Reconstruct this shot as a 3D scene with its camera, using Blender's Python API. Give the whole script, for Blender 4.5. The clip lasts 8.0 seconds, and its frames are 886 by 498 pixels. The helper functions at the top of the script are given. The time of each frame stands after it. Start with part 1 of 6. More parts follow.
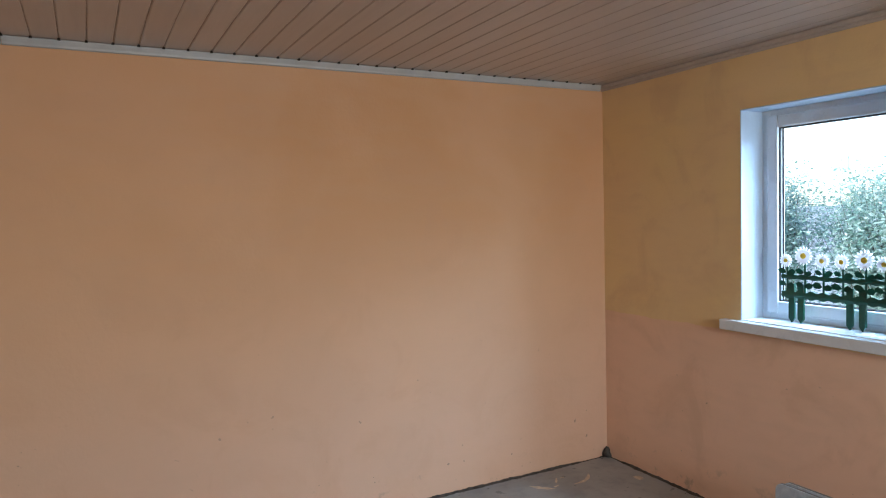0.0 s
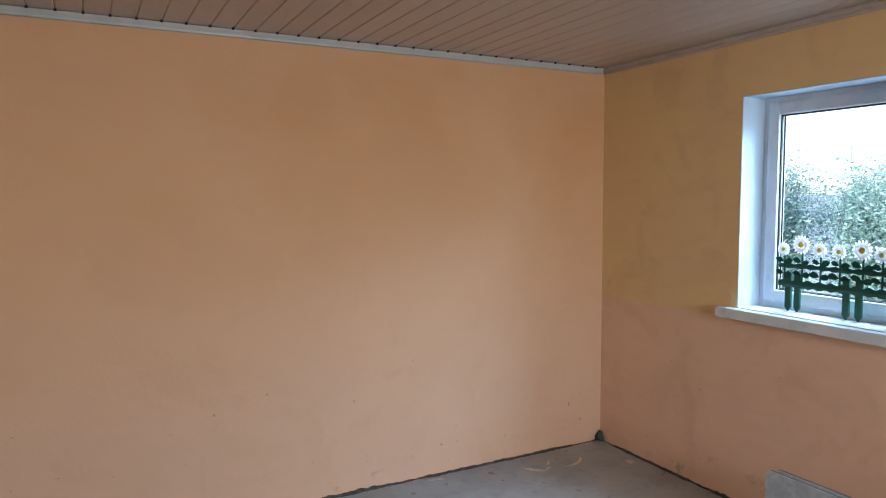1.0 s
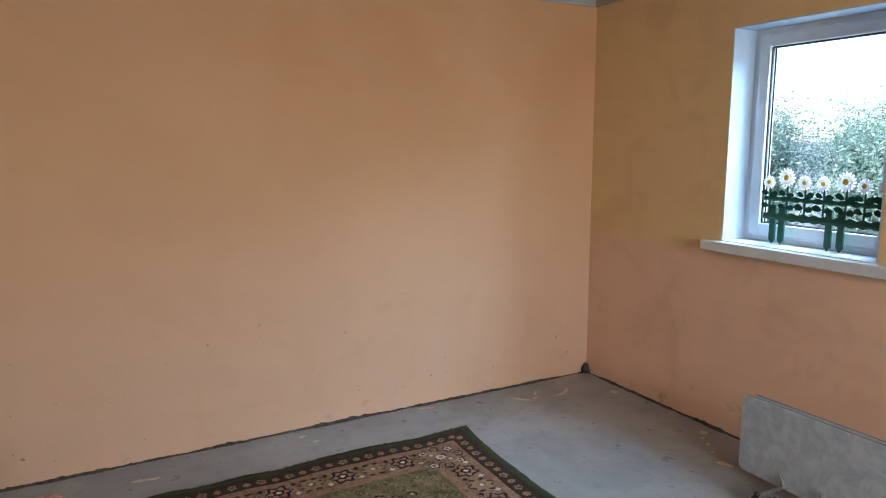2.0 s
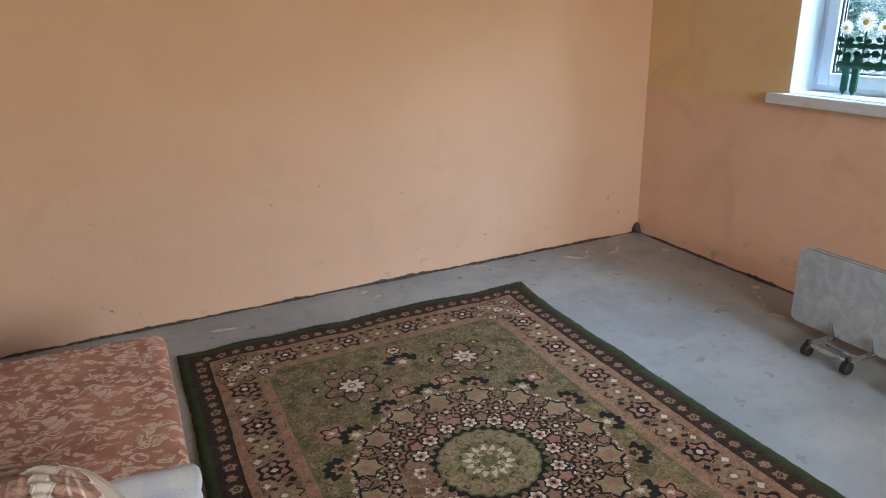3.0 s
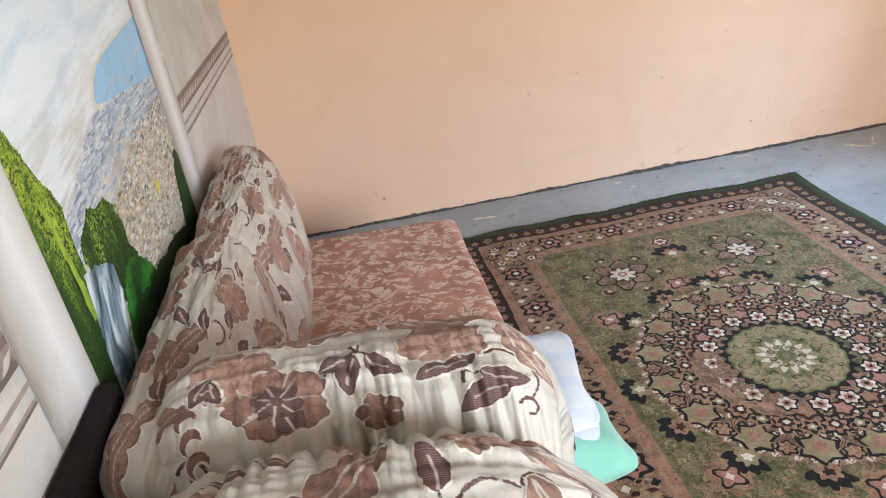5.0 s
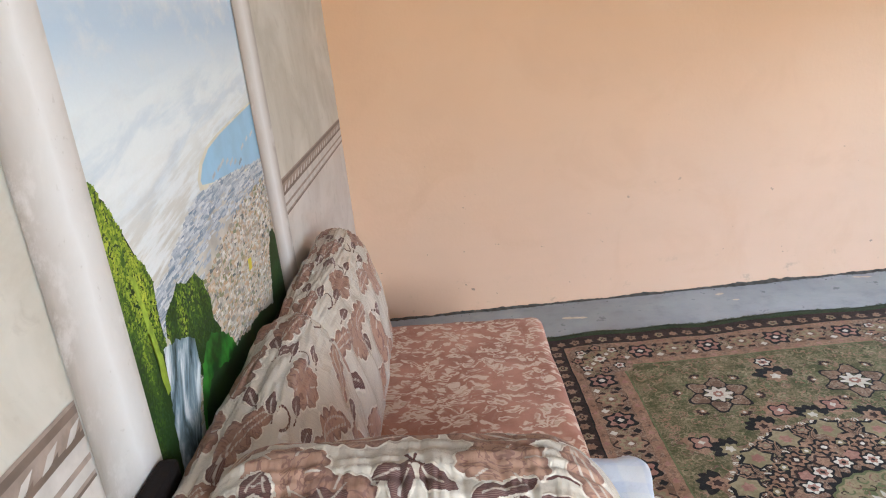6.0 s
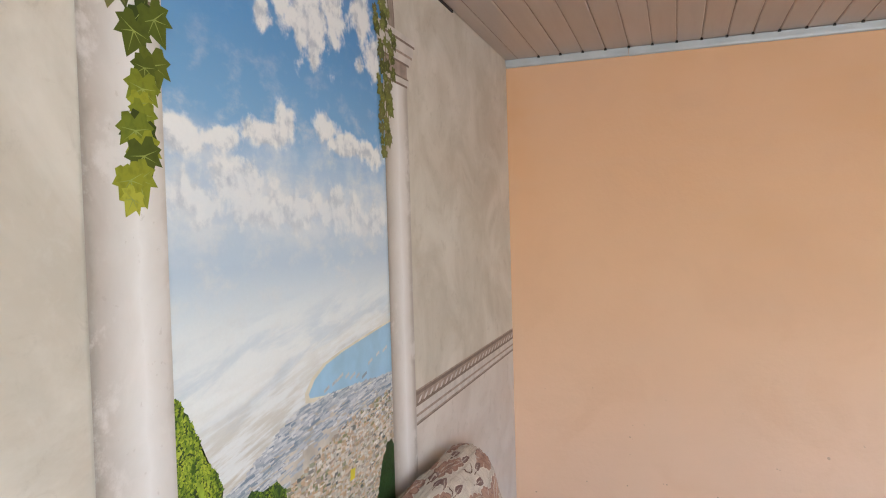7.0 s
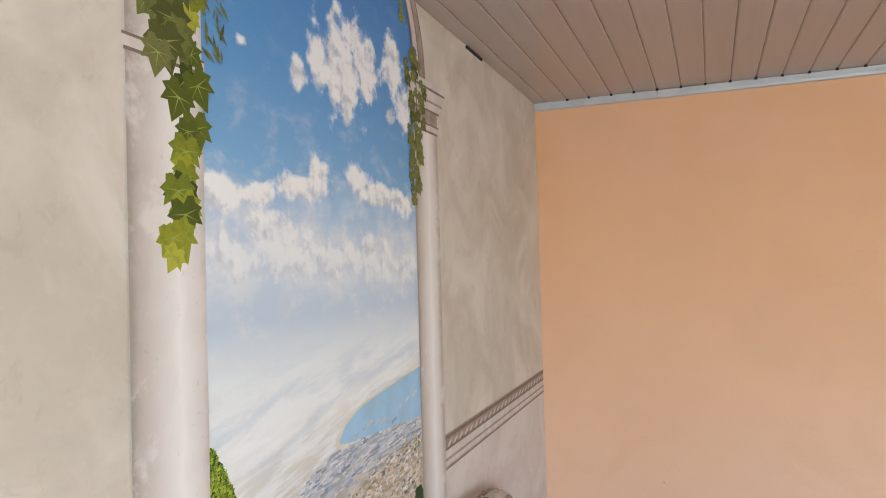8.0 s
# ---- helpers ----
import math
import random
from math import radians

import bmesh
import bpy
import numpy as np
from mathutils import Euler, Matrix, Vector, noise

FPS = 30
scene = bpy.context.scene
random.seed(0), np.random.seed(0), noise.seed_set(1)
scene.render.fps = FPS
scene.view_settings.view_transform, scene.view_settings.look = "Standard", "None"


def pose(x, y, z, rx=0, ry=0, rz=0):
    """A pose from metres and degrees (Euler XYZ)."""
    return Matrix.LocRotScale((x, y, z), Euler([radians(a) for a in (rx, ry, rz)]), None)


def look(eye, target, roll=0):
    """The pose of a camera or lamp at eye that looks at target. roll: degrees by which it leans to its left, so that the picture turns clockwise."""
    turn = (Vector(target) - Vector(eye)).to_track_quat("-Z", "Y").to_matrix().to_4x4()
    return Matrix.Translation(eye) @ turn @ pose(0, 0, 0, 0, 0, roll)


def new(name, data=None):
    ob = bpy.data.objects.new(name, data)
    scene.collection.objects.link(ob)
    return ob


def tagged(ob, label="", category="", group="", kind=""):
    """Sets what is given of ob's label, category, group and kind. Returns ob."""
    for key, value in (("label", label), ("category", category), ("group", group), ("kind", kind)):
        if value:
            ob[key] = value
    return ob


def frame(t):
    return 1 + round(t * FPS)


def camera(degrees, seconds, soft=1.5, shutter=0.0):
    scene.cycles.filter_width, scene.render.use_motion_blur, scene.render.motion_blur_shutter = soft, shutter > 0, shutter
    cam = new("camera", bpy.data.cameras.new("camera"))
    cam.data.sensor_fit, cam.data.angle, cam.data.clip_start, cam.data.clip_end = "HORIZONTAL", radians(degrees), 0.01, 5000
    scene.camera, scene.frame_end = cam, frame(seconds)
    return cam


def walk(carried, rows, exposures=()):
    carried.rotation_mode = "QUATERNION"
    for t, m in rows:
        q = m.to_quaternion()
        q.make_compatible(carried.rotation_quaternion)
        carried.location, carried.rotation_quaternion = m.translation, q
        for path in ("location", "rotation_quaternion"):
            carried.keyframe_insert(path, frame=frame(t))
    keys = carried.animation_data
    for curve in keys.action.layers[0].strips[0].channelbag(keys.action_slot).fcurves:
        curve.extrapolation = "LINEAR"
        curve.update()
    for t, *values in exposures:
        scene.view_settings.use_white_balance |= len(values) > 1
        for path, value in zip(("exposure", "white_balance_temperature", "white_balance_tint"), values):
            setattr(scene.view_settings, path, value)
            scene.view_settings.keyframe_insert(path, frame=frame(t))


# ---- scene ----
cam = camera(66.1, 8.0, 1.1)
PATH = [
    (0, (0.725, 0.57, 1.666), (1.654, 2.339, 1.565), -1.5),
    (0.5, (0.723, 0.585, 1.661), (1.574, 2.391, 1.545), -1.0),
    (1, (0.742, 0.573, 1.666), (1.669, 2.338, 1.51), -0.3),
    (1.2, (0.731, 0.558, 1.664), (1.705, 2.296, 1.487), -0.3),
    (2.3, (0.746, 0.527, 1.583), (1.617, 2.285, 1.195), -1.1),
    (2.5, (0.741, 0.526, 1.583), (1.529, 2.307, 1.126), -2.7),
    (2.8, (0.692, 0.537, 1.552), (1.48, 2.276, 0.955), -2.7),
    (3, (0.626, 0.531, 1.54), (1.419, 2.24, 0.868), -1.7),
    (3.2, (0.55, 0.526, 1.516), (1.281, 2.23, 0.766), -3.3),
    (3.3, (0.511, 0.537, 1.506), (1.206, 2.238, 0.716), -4.3),
    (3.5, (0.424, 0.578, 1.503), (1.067, 2.255, 0.622), -3.8),
    (3.7, (0.355, 0.597, 1.495), (0.918, 2.28, 0.573), -2.6),
    (4, (0.285, 0.61, 1.489), (0.715, 2.334, 0.572), -3.6),
    (4.5, (0.273, 0.626, 1.475), (0.632, 2.353, 0.533), -3.2),
    (4.7, (0.29, 0.623, 1.503), (0.569, 2.366, 0.563), -6.8),
    (5.8, (0.329, 0.627, 1.538), (0.374, 2.5, 0.84), -6.4),
    (6, (0.346, 0.656, 1.536), (0.313, 2.552, 0.9), -6.2),
    (6.1, (0.375, 0.653, 1.54), (0.249, 2.561, 0.956), -5.5),
    (6.2, (0.425, 0.645, 1.55), (0.151, 2.564, 1.058), -5.2),
    (6.3, (0.447, 0.666, 1.561), (0.037, 2.575, 1.129), -4.3),
    (6.4, (0.475, 0.687, 1.565), (-0.065, 2.569, 1.158), -3.5),
    (6.5, (0.523, 0.677, 1.593), (-0.065, 2.551, 1.216), -3.1),
    (6.6, (0.557, 0.688, 1.603), (-0.079, 2.559, 1.299), -2.6),
    (6.7, (0.582, 0.687, 1.617), (-0.082, 2.56, 1.386), -2.4),
    (6.8, (0.606, 0.682, 1.633), (-0.058, 2.56, 1.454), -2.0),
    (7, (0.646, 0.674, 1.646), (-0.003, 2.565, 1.586), -1.6),
    (7.5, (0.663, 0.654, 1.67), (-0.06, 2.518, 1.704), -1.9),
    (8, (0.663, 0.648, 1.681), (-0.07, 2.509, 1.723), -1.6),
]
LIGHT = [(0, 1.95, 5950, 9), (1.2, 2.0, 5900, 8), (2.5, 1.95, 6150, 8), (3.0, 2.2, 5950, 6), (3.3, 2.65, 5650, 5), (3.5, 3.0, 5400, 3), (4.5, 3.03, 5400, 3), (5.8, 3.0, 5400, 4), (6.5, 2.85, 5450, 5), (7.0, 2.82, 5600, 6), (8.0, 2.85, 5650, 7)]
walk(cam, [(t, look(eye, target, roll)) for t, eye, target, roll in PATH], LIGHT)

# ---- world, light, exposure ----
XW, XE, YN, YS, CEIL = -0.163, 3.80, 4.10, -1.40, 2.49

world = bpy.data.worlds.new("world")
scene.world = world
world.use_nodes = True
wt = world.node_tree
sky = wt.nodes.new("ShaderNodeTexSky")
sky.sky_type, sky.sun_disc = "NISHITA", False
sky.sun_elevation, sky.sun_rotation = radians(33), radians(280)
sky.dust_density, sky.air_density = 1.0, 1.0
wt.nodes["Background"].inputs["Strength"].default_value = 0.15
wt.links.new(sky.outputs["Color"], wt.nodes["Background"].inputs["Color"])

sun_data = bpy.data.lights.new("sun", "SUN")
sun_data.energy, sun_data.angle, sun_data.color = 1.2, radians(20), (1.0, 0.96, 0.9)
sun = new("sun", sun_data)
sun.matrix_world = look((-9, 1.5, 6), (0, 0, 0))


def window_light(name, eye, target, sx, sy, power, color):
    data = bpy.data.lights.new(name, "AREA")
    data.shape, data.size, data.size_y, data.energy, data.color = "RECTANGLE", sx, sy, power, color
    ob = new(name, data)
    ob.matrix_world = look(eye, target)
    return ob


# sky light through the seen window and through the one behind the camera
window_light("east_window_light", (XE + 1.0, 2.10, 3.05), (XE - 1.6, 2.75, 0.6), 2.2, 1.5, 92, (0.57, 0.79, 1.0))
window_light("south_window_light", (2.4, YS - 0.70, 2.00), (1.5, 2.6, 0.8), 1.7, 1.3, 36, (1.0, 0.92, 0.82))

# ---- node helpers ----


class Nodes:
    """Small wrapper that builds a node material step by step."""

    def __init__(self, name, rough=0.6, spec=0.5, metal=0.0):
        self.m = bpy.data.materials.new(name)
        self.m.use_nodes = True
        self.t = self.m.node_tree
        self.b = self.t.nodes["Principled BSDF"]
        self.b.inputs["Roughness"].default_value = rough
        self.b.inputs["Specular IOR Level"].default_value = spec
        self.b.inputs["Metallic"].default_value = metal

    def put(self, sock, v):
        if isinstance(v, bpy.types.NodeSocket):
            self.t.links.new(v, sock)
        elif isinstance(v, (tuple, list)):
            sock.default_value = (*v, 1.0) if len(v) == 3 and sock.type == "RGBA" else v
        else:
            sock.default_value = v

    def n(self, kind, **kw):
        return self.t.nodes.new(kind)

    def obj(self):
        return self.n("ShaderNodeTexCoord").outputs["Object"]

    def uv(self):
        return self.n("ShaderNodeTexCoord").outputs["UV"]

    def island(self):
        return self.n("ShaderNodeNewGeometry").outputs["Random Per Island"]

    def xyz(self, v):
        s = self.n("ShaderNodeSeparateXYZ")
        self.put(s.inputs[0], v)
        return s.outputs[0], s.outputs[1], s.outputs[2]

    def comb(self, x, y, z=0.0):
        c = self.n("ShaderNodeCombineXYZ")
        for i, v in enumerate((x, y, z)):
            self.put(c.inputs[i], v)
        return c.outputs[0]

    def math(self, op, a, b=0.0, clamp=False):
        k = self.n("ShaderNodeMath")
        k.operation, k.use_clamp = op, clamp
        self.put(k.inputs[0], a)
        self.put(k.inputs[1], b)
        return k.outputs[0]

    def vmath(self, op, a, b):
        k = self.n("ShaderNodeVectorMath")
        k.operation = op
        self.put(k.inputs[0], a)
        self.put(k.inputs[1], b)
        return k.outputs["Value"] if op in ("LENGTH", "DISTANCE", "DOT_PRODUCT") else k.outputs[0]

    def step(self, v, lo, hi, a=0.0, b=1.0):
        k = self.n("ShaderNodeMapRange")
        k.interpolation_type = "SMOOTHSTEP"
        for i, x in enumerate((v, lo, hi, a, b)):
            self.put(k.inputs[i], x)
        return k.outputs[0]

    def noise(self, vec, scale, detail=4.0, rough=0.55, dist=0.0):
        k = self.n("ShaderNodeTexNoise")
        self.put(k.inputs["Vector"], vec)
        for key, v in (("Scale", scale), ("Detail", detail), ("Roughness", rough), ("Distortion", dist)):
            k.inputs[key].default_value = v
        return k.outputs["Fac"]

    def voro(self, vec, scale, feature="F1", rnd=1.0):
        k = self.n("ShaderNodeTexVoronoi")
        k.feature = feature
        self.put(k.inputs["Vector"], vec)
        k.inputs["Scale"].default_value = scale
        k.inputs["Randomness"].default_value = rnd
        return k

    def mix(self, f, a, b, mode="MIX"):
        k = self.n("ShaderNodeMix")
        k.data_type, k.blend_type = "RGBA", mode
        self.put(k.inputs[0], f)
        self.put(k.inputs[6], a)
        self.put(k.inputs[7], b)
        return k.outputs[2]

    def ramp(self, f, stops):
        k = self.n("ShaderNodeValToRGB")
        self.put(k.inputs[0], f)
        e = k.color_ramp.elements
        while len(e) < len(stops):
            e.new(0.5)
        for el, (p, c) in zip(e, stops):
            el.position, el.color = p, (*c, 1.0)
        return k.outputs[0]

    def bump(self, h, strength=0.3, dist=0.01):
        k = self.n("ShaderNodeBump")
        k.inputs["Strength"].default_value, k.inputs["Distance"].default_value = strength, dist
        self.put(k.inputs["Height"], h)
        self.t.links.new(k.outputs[0], self.b.inputs["Normal"])

    def color(self, c):
        self.put(self.b.inputs["Base Color"], c)
        return self

    def roughness(self, r):
        self.put(self.b.inputs["Roughness"], r)
        return self


def scaled(c, k):
    return tuple(min(1.0, x * k) for x in c)


def mottled(name, c, var=0.12, scale=3.0, fine=60.0, rough=0.6, bump=0.1, spec=0.4, metal=0.0, dist=0.004):
    """A surface with broad and fine variation of one colour, and fine relief."""
    k = Nodes(name, rough, spec, metal)
    p = k.obj()
    a = k.noise(p, scale, 5)
    f = k.noise(p, fine, 3)
    col = k.mix(k.step(a, 0.3, 0.7), scaled(c, 1 - var), scaled(c, 1 + var))
    k.color(k.mix(k.math("MULTIPLY", f, 0.25), col, scaled(c, 0.75)))
    k.roughness(k.math("ADD", k.math("MULTIPLY", a, 0.25), rough - 0.12))
    if bump:
        k.bump(f, bump, dist)
    return k.m


# ---- materials ----


def wall_paint(name, low, high, line=None):
    """Roller-painted plaster: patchy orange, scuffed towards the floor; a second colour above a line if given, else
    blended in with height.
    """
    k = Nodes(name, 0.75, 0.25)
    p = k.obj()
    x, y, z = k.xyz(p)
    big = k.noise(p, 1.1, 4, 0.5, 0.4)
    stroke = k.noise(k.vmath("MULTIPLY", p, (2.0, 2.0, 9.0)), 1.3, 5)
    base = low
    if line:
        wob = k.math("ADD", z, k.math("MULTIPLY", k.noise(p, 7, 3), 0.03))
        base = k.mix(k.step(wob, line + 0.010, line + 0.022), low, high)
    else:
        # base turns gradually from low to high up the wall
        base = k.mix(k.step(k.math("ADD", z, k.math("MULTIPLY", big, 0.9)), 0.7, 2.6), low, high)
    col = k.mix(k.step(big, 0.35, 0.68, 0.0, 0.30), base, (0.78, 0.53, 0.37))
    col = k.mix(k.step(stroke, 0.42, 0.7, 0.0, 0.14), col, (0.62, 0.42, 0.28))
    blot = k.noise(k.vmath("ADD", p, (7.0, 3.0, 1.0)), 2.7, 5, 0.6, 0.8)
    col = k.mix(k.step(blot, 0.48, 0.70, 0.0, 0.30), col, (0.60, 0.37, 0.23))
    scuff = k.math("MULTIPLY", k.step(k.noise(p, 9, 6, 0.7), 0.58, 0.70), k.step(z, 0.32, 0.02, 0.0, 0.65))
    col = k.mix(scuff, col, (0.42, 0.30, 0.22))
    nick = k.math("MULTIPLY", k.step(k.noise(p, 26, 2), 0.745, 0.77), k.step(z, 1.2, 0.1, 0.0, 0.8))
    col = k.mix(nick, col, (0.25, 0.19, 0.15))
    k.color(col)
    k.bump(k.math("ADD", k.noise(p, 55, 4), k.math("MULTIPLY", stroke, 0.8)), 0.16, 0.006)
    return k.m


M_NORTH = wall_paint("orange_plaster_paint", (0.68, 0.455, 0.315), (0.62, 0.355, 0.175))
M_EAST = wall_paint("two_tone_plaster_paint", (0.84, 0.56, 0.395), (0.80, 0.59, 0.29), 0.995)


def concrete():
    k = Nodes("painted_concrete_floor", 0.45, 0.45)
    p = k.obj()
    a = k.noise(p, 1.6, 6, 0.6, 0.5)
    b = k.noise(p, 9, 6, 0.65)
    f = k.noise(p, 120, 3)
    col = k.mix(k.step(a, 0.35, 0.7), (0.245, 0.265, 0.272), (0.340, 0.358, 0.360))
    col = k.mix(k.step(b, 0.5, 0.75, 0, 0.5), col, (0.20, 0.215, 0.22))
    col = k.mix(k.step(f, 0.55, 0.8, 0, 0.25), col, (0.36, 0.355, 0.34))
    k.color(col)
    k.roughness(k.step(b, 0.3, 0.75, 0.26, 0.52))
    k.bump(k.math("ADD", f, k.math("MULTIPLY", b, 2.0)), 0.12, 0.004)
    return k.m


M_FLOOR = concrete()
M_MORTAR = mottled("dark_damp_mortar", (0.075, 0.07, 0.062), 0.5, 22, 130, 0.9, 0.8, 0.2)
M_SMEAR = mottled("dried_plaster_smear", (0.62, 0.54, 0.42), 0.2, 30, 160, 0.85, 0.4, 0.2)


def plank_plastic():
    k = Nodes("ceiling_panel_plastic", 0.30, 0.5)
    p = k.obj()
    r = k.island()
    s = k.noise(k.vmath("MULTIPLY", p, (18.0, 1.2, 1.0)), 2.0, 3)
    col = k.mix(r, (0.47, 0.415, 0.385), (0.52, 0.46, 0.425))
    k.color(k.mix(k.step(s, 0.4, 0.75, 0, 0.25), col, (0.38, 0.33, 0.30)))
    return k.m


M_PLANK = plank_plastic()
M_GROOVE = mottled("ceiling_joint_shadow_gap", (0.40, 0.34, 0.30), 0.2, 20, 80, 0.8, 0)
M_TRIM = mottled("pale_plastic_moulding", (0.45, 0.48, 0.49), 0.08, 8, 60, 0.35, 0)
M_TRIM_E = mottled("beige_plastic_moulding", (0.46, 0.40, 0.36), 0.08, 8, 60, 0.4, 0)
M_GAPDARK = mottled("dark_gap", (0.03, 0.027, 0.025), 0.2, 20, 80, 0.9, 0)
M_PVC = mottled("white_window_plastic", (0.70, 0.75, 0.80), 0.04, 6, 60, 0.28, 0.02)
# the blue of the skylight is mixed into the white reveal's base colour
M_REVEAL = mottled("skylit_plaster_reveal", (0.52, 0.64, 0.77), 0.05, 5, 70, 0.7, 0.15)
M_RUBBER = mottled("black_rubber", (0.025, 0.025, 0.027), 0.2, 20, 80, 0.55, 0.1)


def glass():
    k = Nodes("window_glass", 0.0, 0.5)
    k.b.inputs["Transmission Weight"].default_value = 1.0
    k.b.inputs["IOR"].default_value = 1.02
    k.color((0.97, 0.985, 1.0))
    return k.m


M_GLASS = glass()


def brocade(name, cloth, bloom, bloom2, dark, gloss):
    """Furnishing satin; the woven figures come from the distance fields that the cloth carries."""
    k = Nodes(name, 0.42, 0.5)
    u = k.uv()

    def field(title):
        n = k.n("ShaderNodeAttribute")
        n.attribute_name = title
        return n.outputs["Fac"]

    fray = k.math("MULTIPLY", k.math("SUBTRACT", k.noise(u, 150, 3, 0.6), 0.5), 0.006)
    f_bloom, f_dark, f_stem = (k.math("ADD", field(q), fray) for q in ("bloom", "dark", "stem"))
    f_cream = k.math("ADD", field("cream"), k.math("MULTIPLY", fray, 0.25))
    tone = field("tone")
    inside = k.step(f_bloom, -0.0006, 0.0006)
    leaf = k.step(f_dark, -0.0006, 0.0006)
    lines = k.step(f_cream, -0.0012, 0.0005)
    stems = k.step(f_stem, -0.0008, 0.0006)
    weave = k.noise(k.vmath("MULTIPLY", u, (1.0, 14.0, 1.0)), 130, 2)
    slub = k.noise(k.vmath("MULTIPLY", u, (9.0, 1.0, 1.0)), 26, 4, 0.6)
    patch = k.noise(u, 5, 3)
    ground = k.mix(k.step(patch, 0.35, 0.7), cloth, scaled(cloth, 0.88))
    mottle = k.step(k.math("ADD", k.math("MULTIPLY", k.noise(u, 24, 4, 0.65), 0.6), k.math("ADD", k.math("MULTIPLY", tone, 0.5), k.math("MULTIPLY", slub, 0.25))), 0.42, 0.92)
    fill = k.mix(mottle, bloom, bloom2)
    # shaded rim of each figure, and rows of fine ribs in the dark ones
    rim = k.math("MULTIPLY", k.step(f_bloom, 0.010, 0.0015), k.step(k.noise(u, 45, 3), 0.40, 0.60, 0.0, 0.75))
    fill = k.mix(rim, fill, dark)
    veins = k.step(k.math("ABSOLUTE", k.math("SUBTRACT", k.noise(u, 22, 3, 0.5, 1.4), 0.5)), 0.030, 0.010, 0.0, 0.6)
    fill = k.mix(k.math("MULTIPLY", veins, k.step(f_bloom, 0.002, 0.008)), fill, scaled(dark, 1.4))
    _, vv, _ = k.xyz(u)
    rib = k.step(k.math("SINE", k.math("MULTIPLY", vv, 2300.0)), 0.35, 0.8, 0.0, 0.30)
    dfill = k.mix(k.math("MULTIPLY", rib, k.step(f_dark, 0.001, 0.004)), dark, k.mix(0.45, bloom2, cloth))
    halo = k.math("MULTIPLY", k.step(k.math("MAXIMUM", f_bloom, f_dark), -0.0052, -0.0026), k.step(k.noise(u, 34, 2), 0.36, 0.46))
    col = k.mix(stems, ground, dark)
    col = k.mix(k.math("MULTIPLY", halo, 0.75), col, scaled(cloth, 1.22))
    col = k.mix(inside, col, fill)
    col = k.mix(leaf, col, dfill)
    col = k.mix(k.math("MULTIPLY", lines, 0.85), col, scaled(cloth, 0.98))
    col = k.mix(k.math("MULTIPLY", weave, 0.20), col, scaled(dark, 1.2))
    k.color(col)
    body = k.math("MAXIMUM", inside, leaf)
    k.roughness(k.step(k.math("SUBTRACT", body, lines), 0.0, 1.0, gloss, 0.64))
    k.b.inputs["Sheen Weight"].default_value = 0.05
    pucker = k.noise(k.vmath("MULTIPLY", u, (5.0, 1.0, 1.0)), 9, 4, 0.6)
    h = k.math("ADD", k.math("MULTIPLY", k.math("MAXIMUM", body, k.math("MAXIMUM", halo, lines)), 1.2), k.math("MULTIPLY", weave, 0.4))
    h = k.math("ADD", h, k.math("ADD", k.math("MULTIPLY", slub, 0.25), k.math("MULTIPLY", pucker, 3.0)))
    k.bump(h, 0.55, 0.004)
    return k.m


M_BROCADE = brocade("cream_satin_brocade", (0.67, 0.615, 0.53), (0.23, 0.120, 0.083), (0.42, 0.257, 0.182), (0.105, 0.045, 0.042), 0.24)


def seat_print():
    """Rust velour with close rows of small cream scrolls."""
    k = Nodes("rust_scroll_velour", 0.8, 0.3)
    u = k.uv()
    w = k.noise(u, 11, 3)
    w2 = k.noise(k.vmath("ADD", u, (5, 2, 0)), 9, 3)
    p = k.vmath("ADD", u, k.comb(k.math("MULTIPLY", k.math("SUBTRACT", w, 0.5), 0.10), k.math("MULTIPLY", k.math("SUBTRACT", w2, 0.5), 0.10)))
    q = k.vmath("MULTIPLY", p, (1.8, 1.0, 1.0))
    v = k.voro(q, 20, "F1", 0.9)
    d = v.outputs["Distance"]
    r, g, b = k.xyz(v.outputs["Color"])
    ring = k.step(k.math("ABSOLUTE", k.math("SUBTRACT", d, 0.36)), 0.15, 0.06)
    gap = k.step(k.noise(p, 26, 2), 0.38, 0.48)
    d2 = k.voro(k.vmath("ADD", q, (4.3, 1.9, 0)), 25, "F1", 1.0).outputs["Distance"]
    ring2 = k.math("MULTIPLY", k.step(k.math("ABSOLUTE", k.math("SUBTRACT", d2, 0.34)), 0.13, 0.05), k.step(k.noise(p, 19, 2), 0.48, 0.56))
    scroll = k.math("MAXIMUM", k.math("MULTIPLY", ring, gap), ring2)
    blob = k.math("MULTIPLY", k.step(d, 0.26, 0.18), k.step(r, 0.45, 0.5))
    base = k.mix(k.step(k.noise(u, 6, 4), 0.35, 0.7), (0.35, 0.150, 0.098), (0.53, 0.262, 0.180))
    col = k.mix(k.math("MULTIPLY", k.step(k.noise(p, 42, 3), 0.5, 0.62), 0.55), base, (0.44, 0.235, 0.16))
    col = k.mix(k.math("MULTIPLY", scroll, 0.88), col, (0.76, 0.60, 0.46))
    col = k.mix(k.math("MULTIPLY", blob, 0.8), col, k.mix(g, (0.52, 0.33, 0.23), (0.64, 0.51, 0.37)))
    k.color(k.mix(k.math("MULTIPLY", k.noise(u, 240, 2), 0.3), col, (0.18, 0.07, 0.05)))
    k.b.inputs["Sheen Weight"].default_value = 0.08
    k.bump(k.noise(u, 220, 2), 0.3, 0.002)
    return k.m


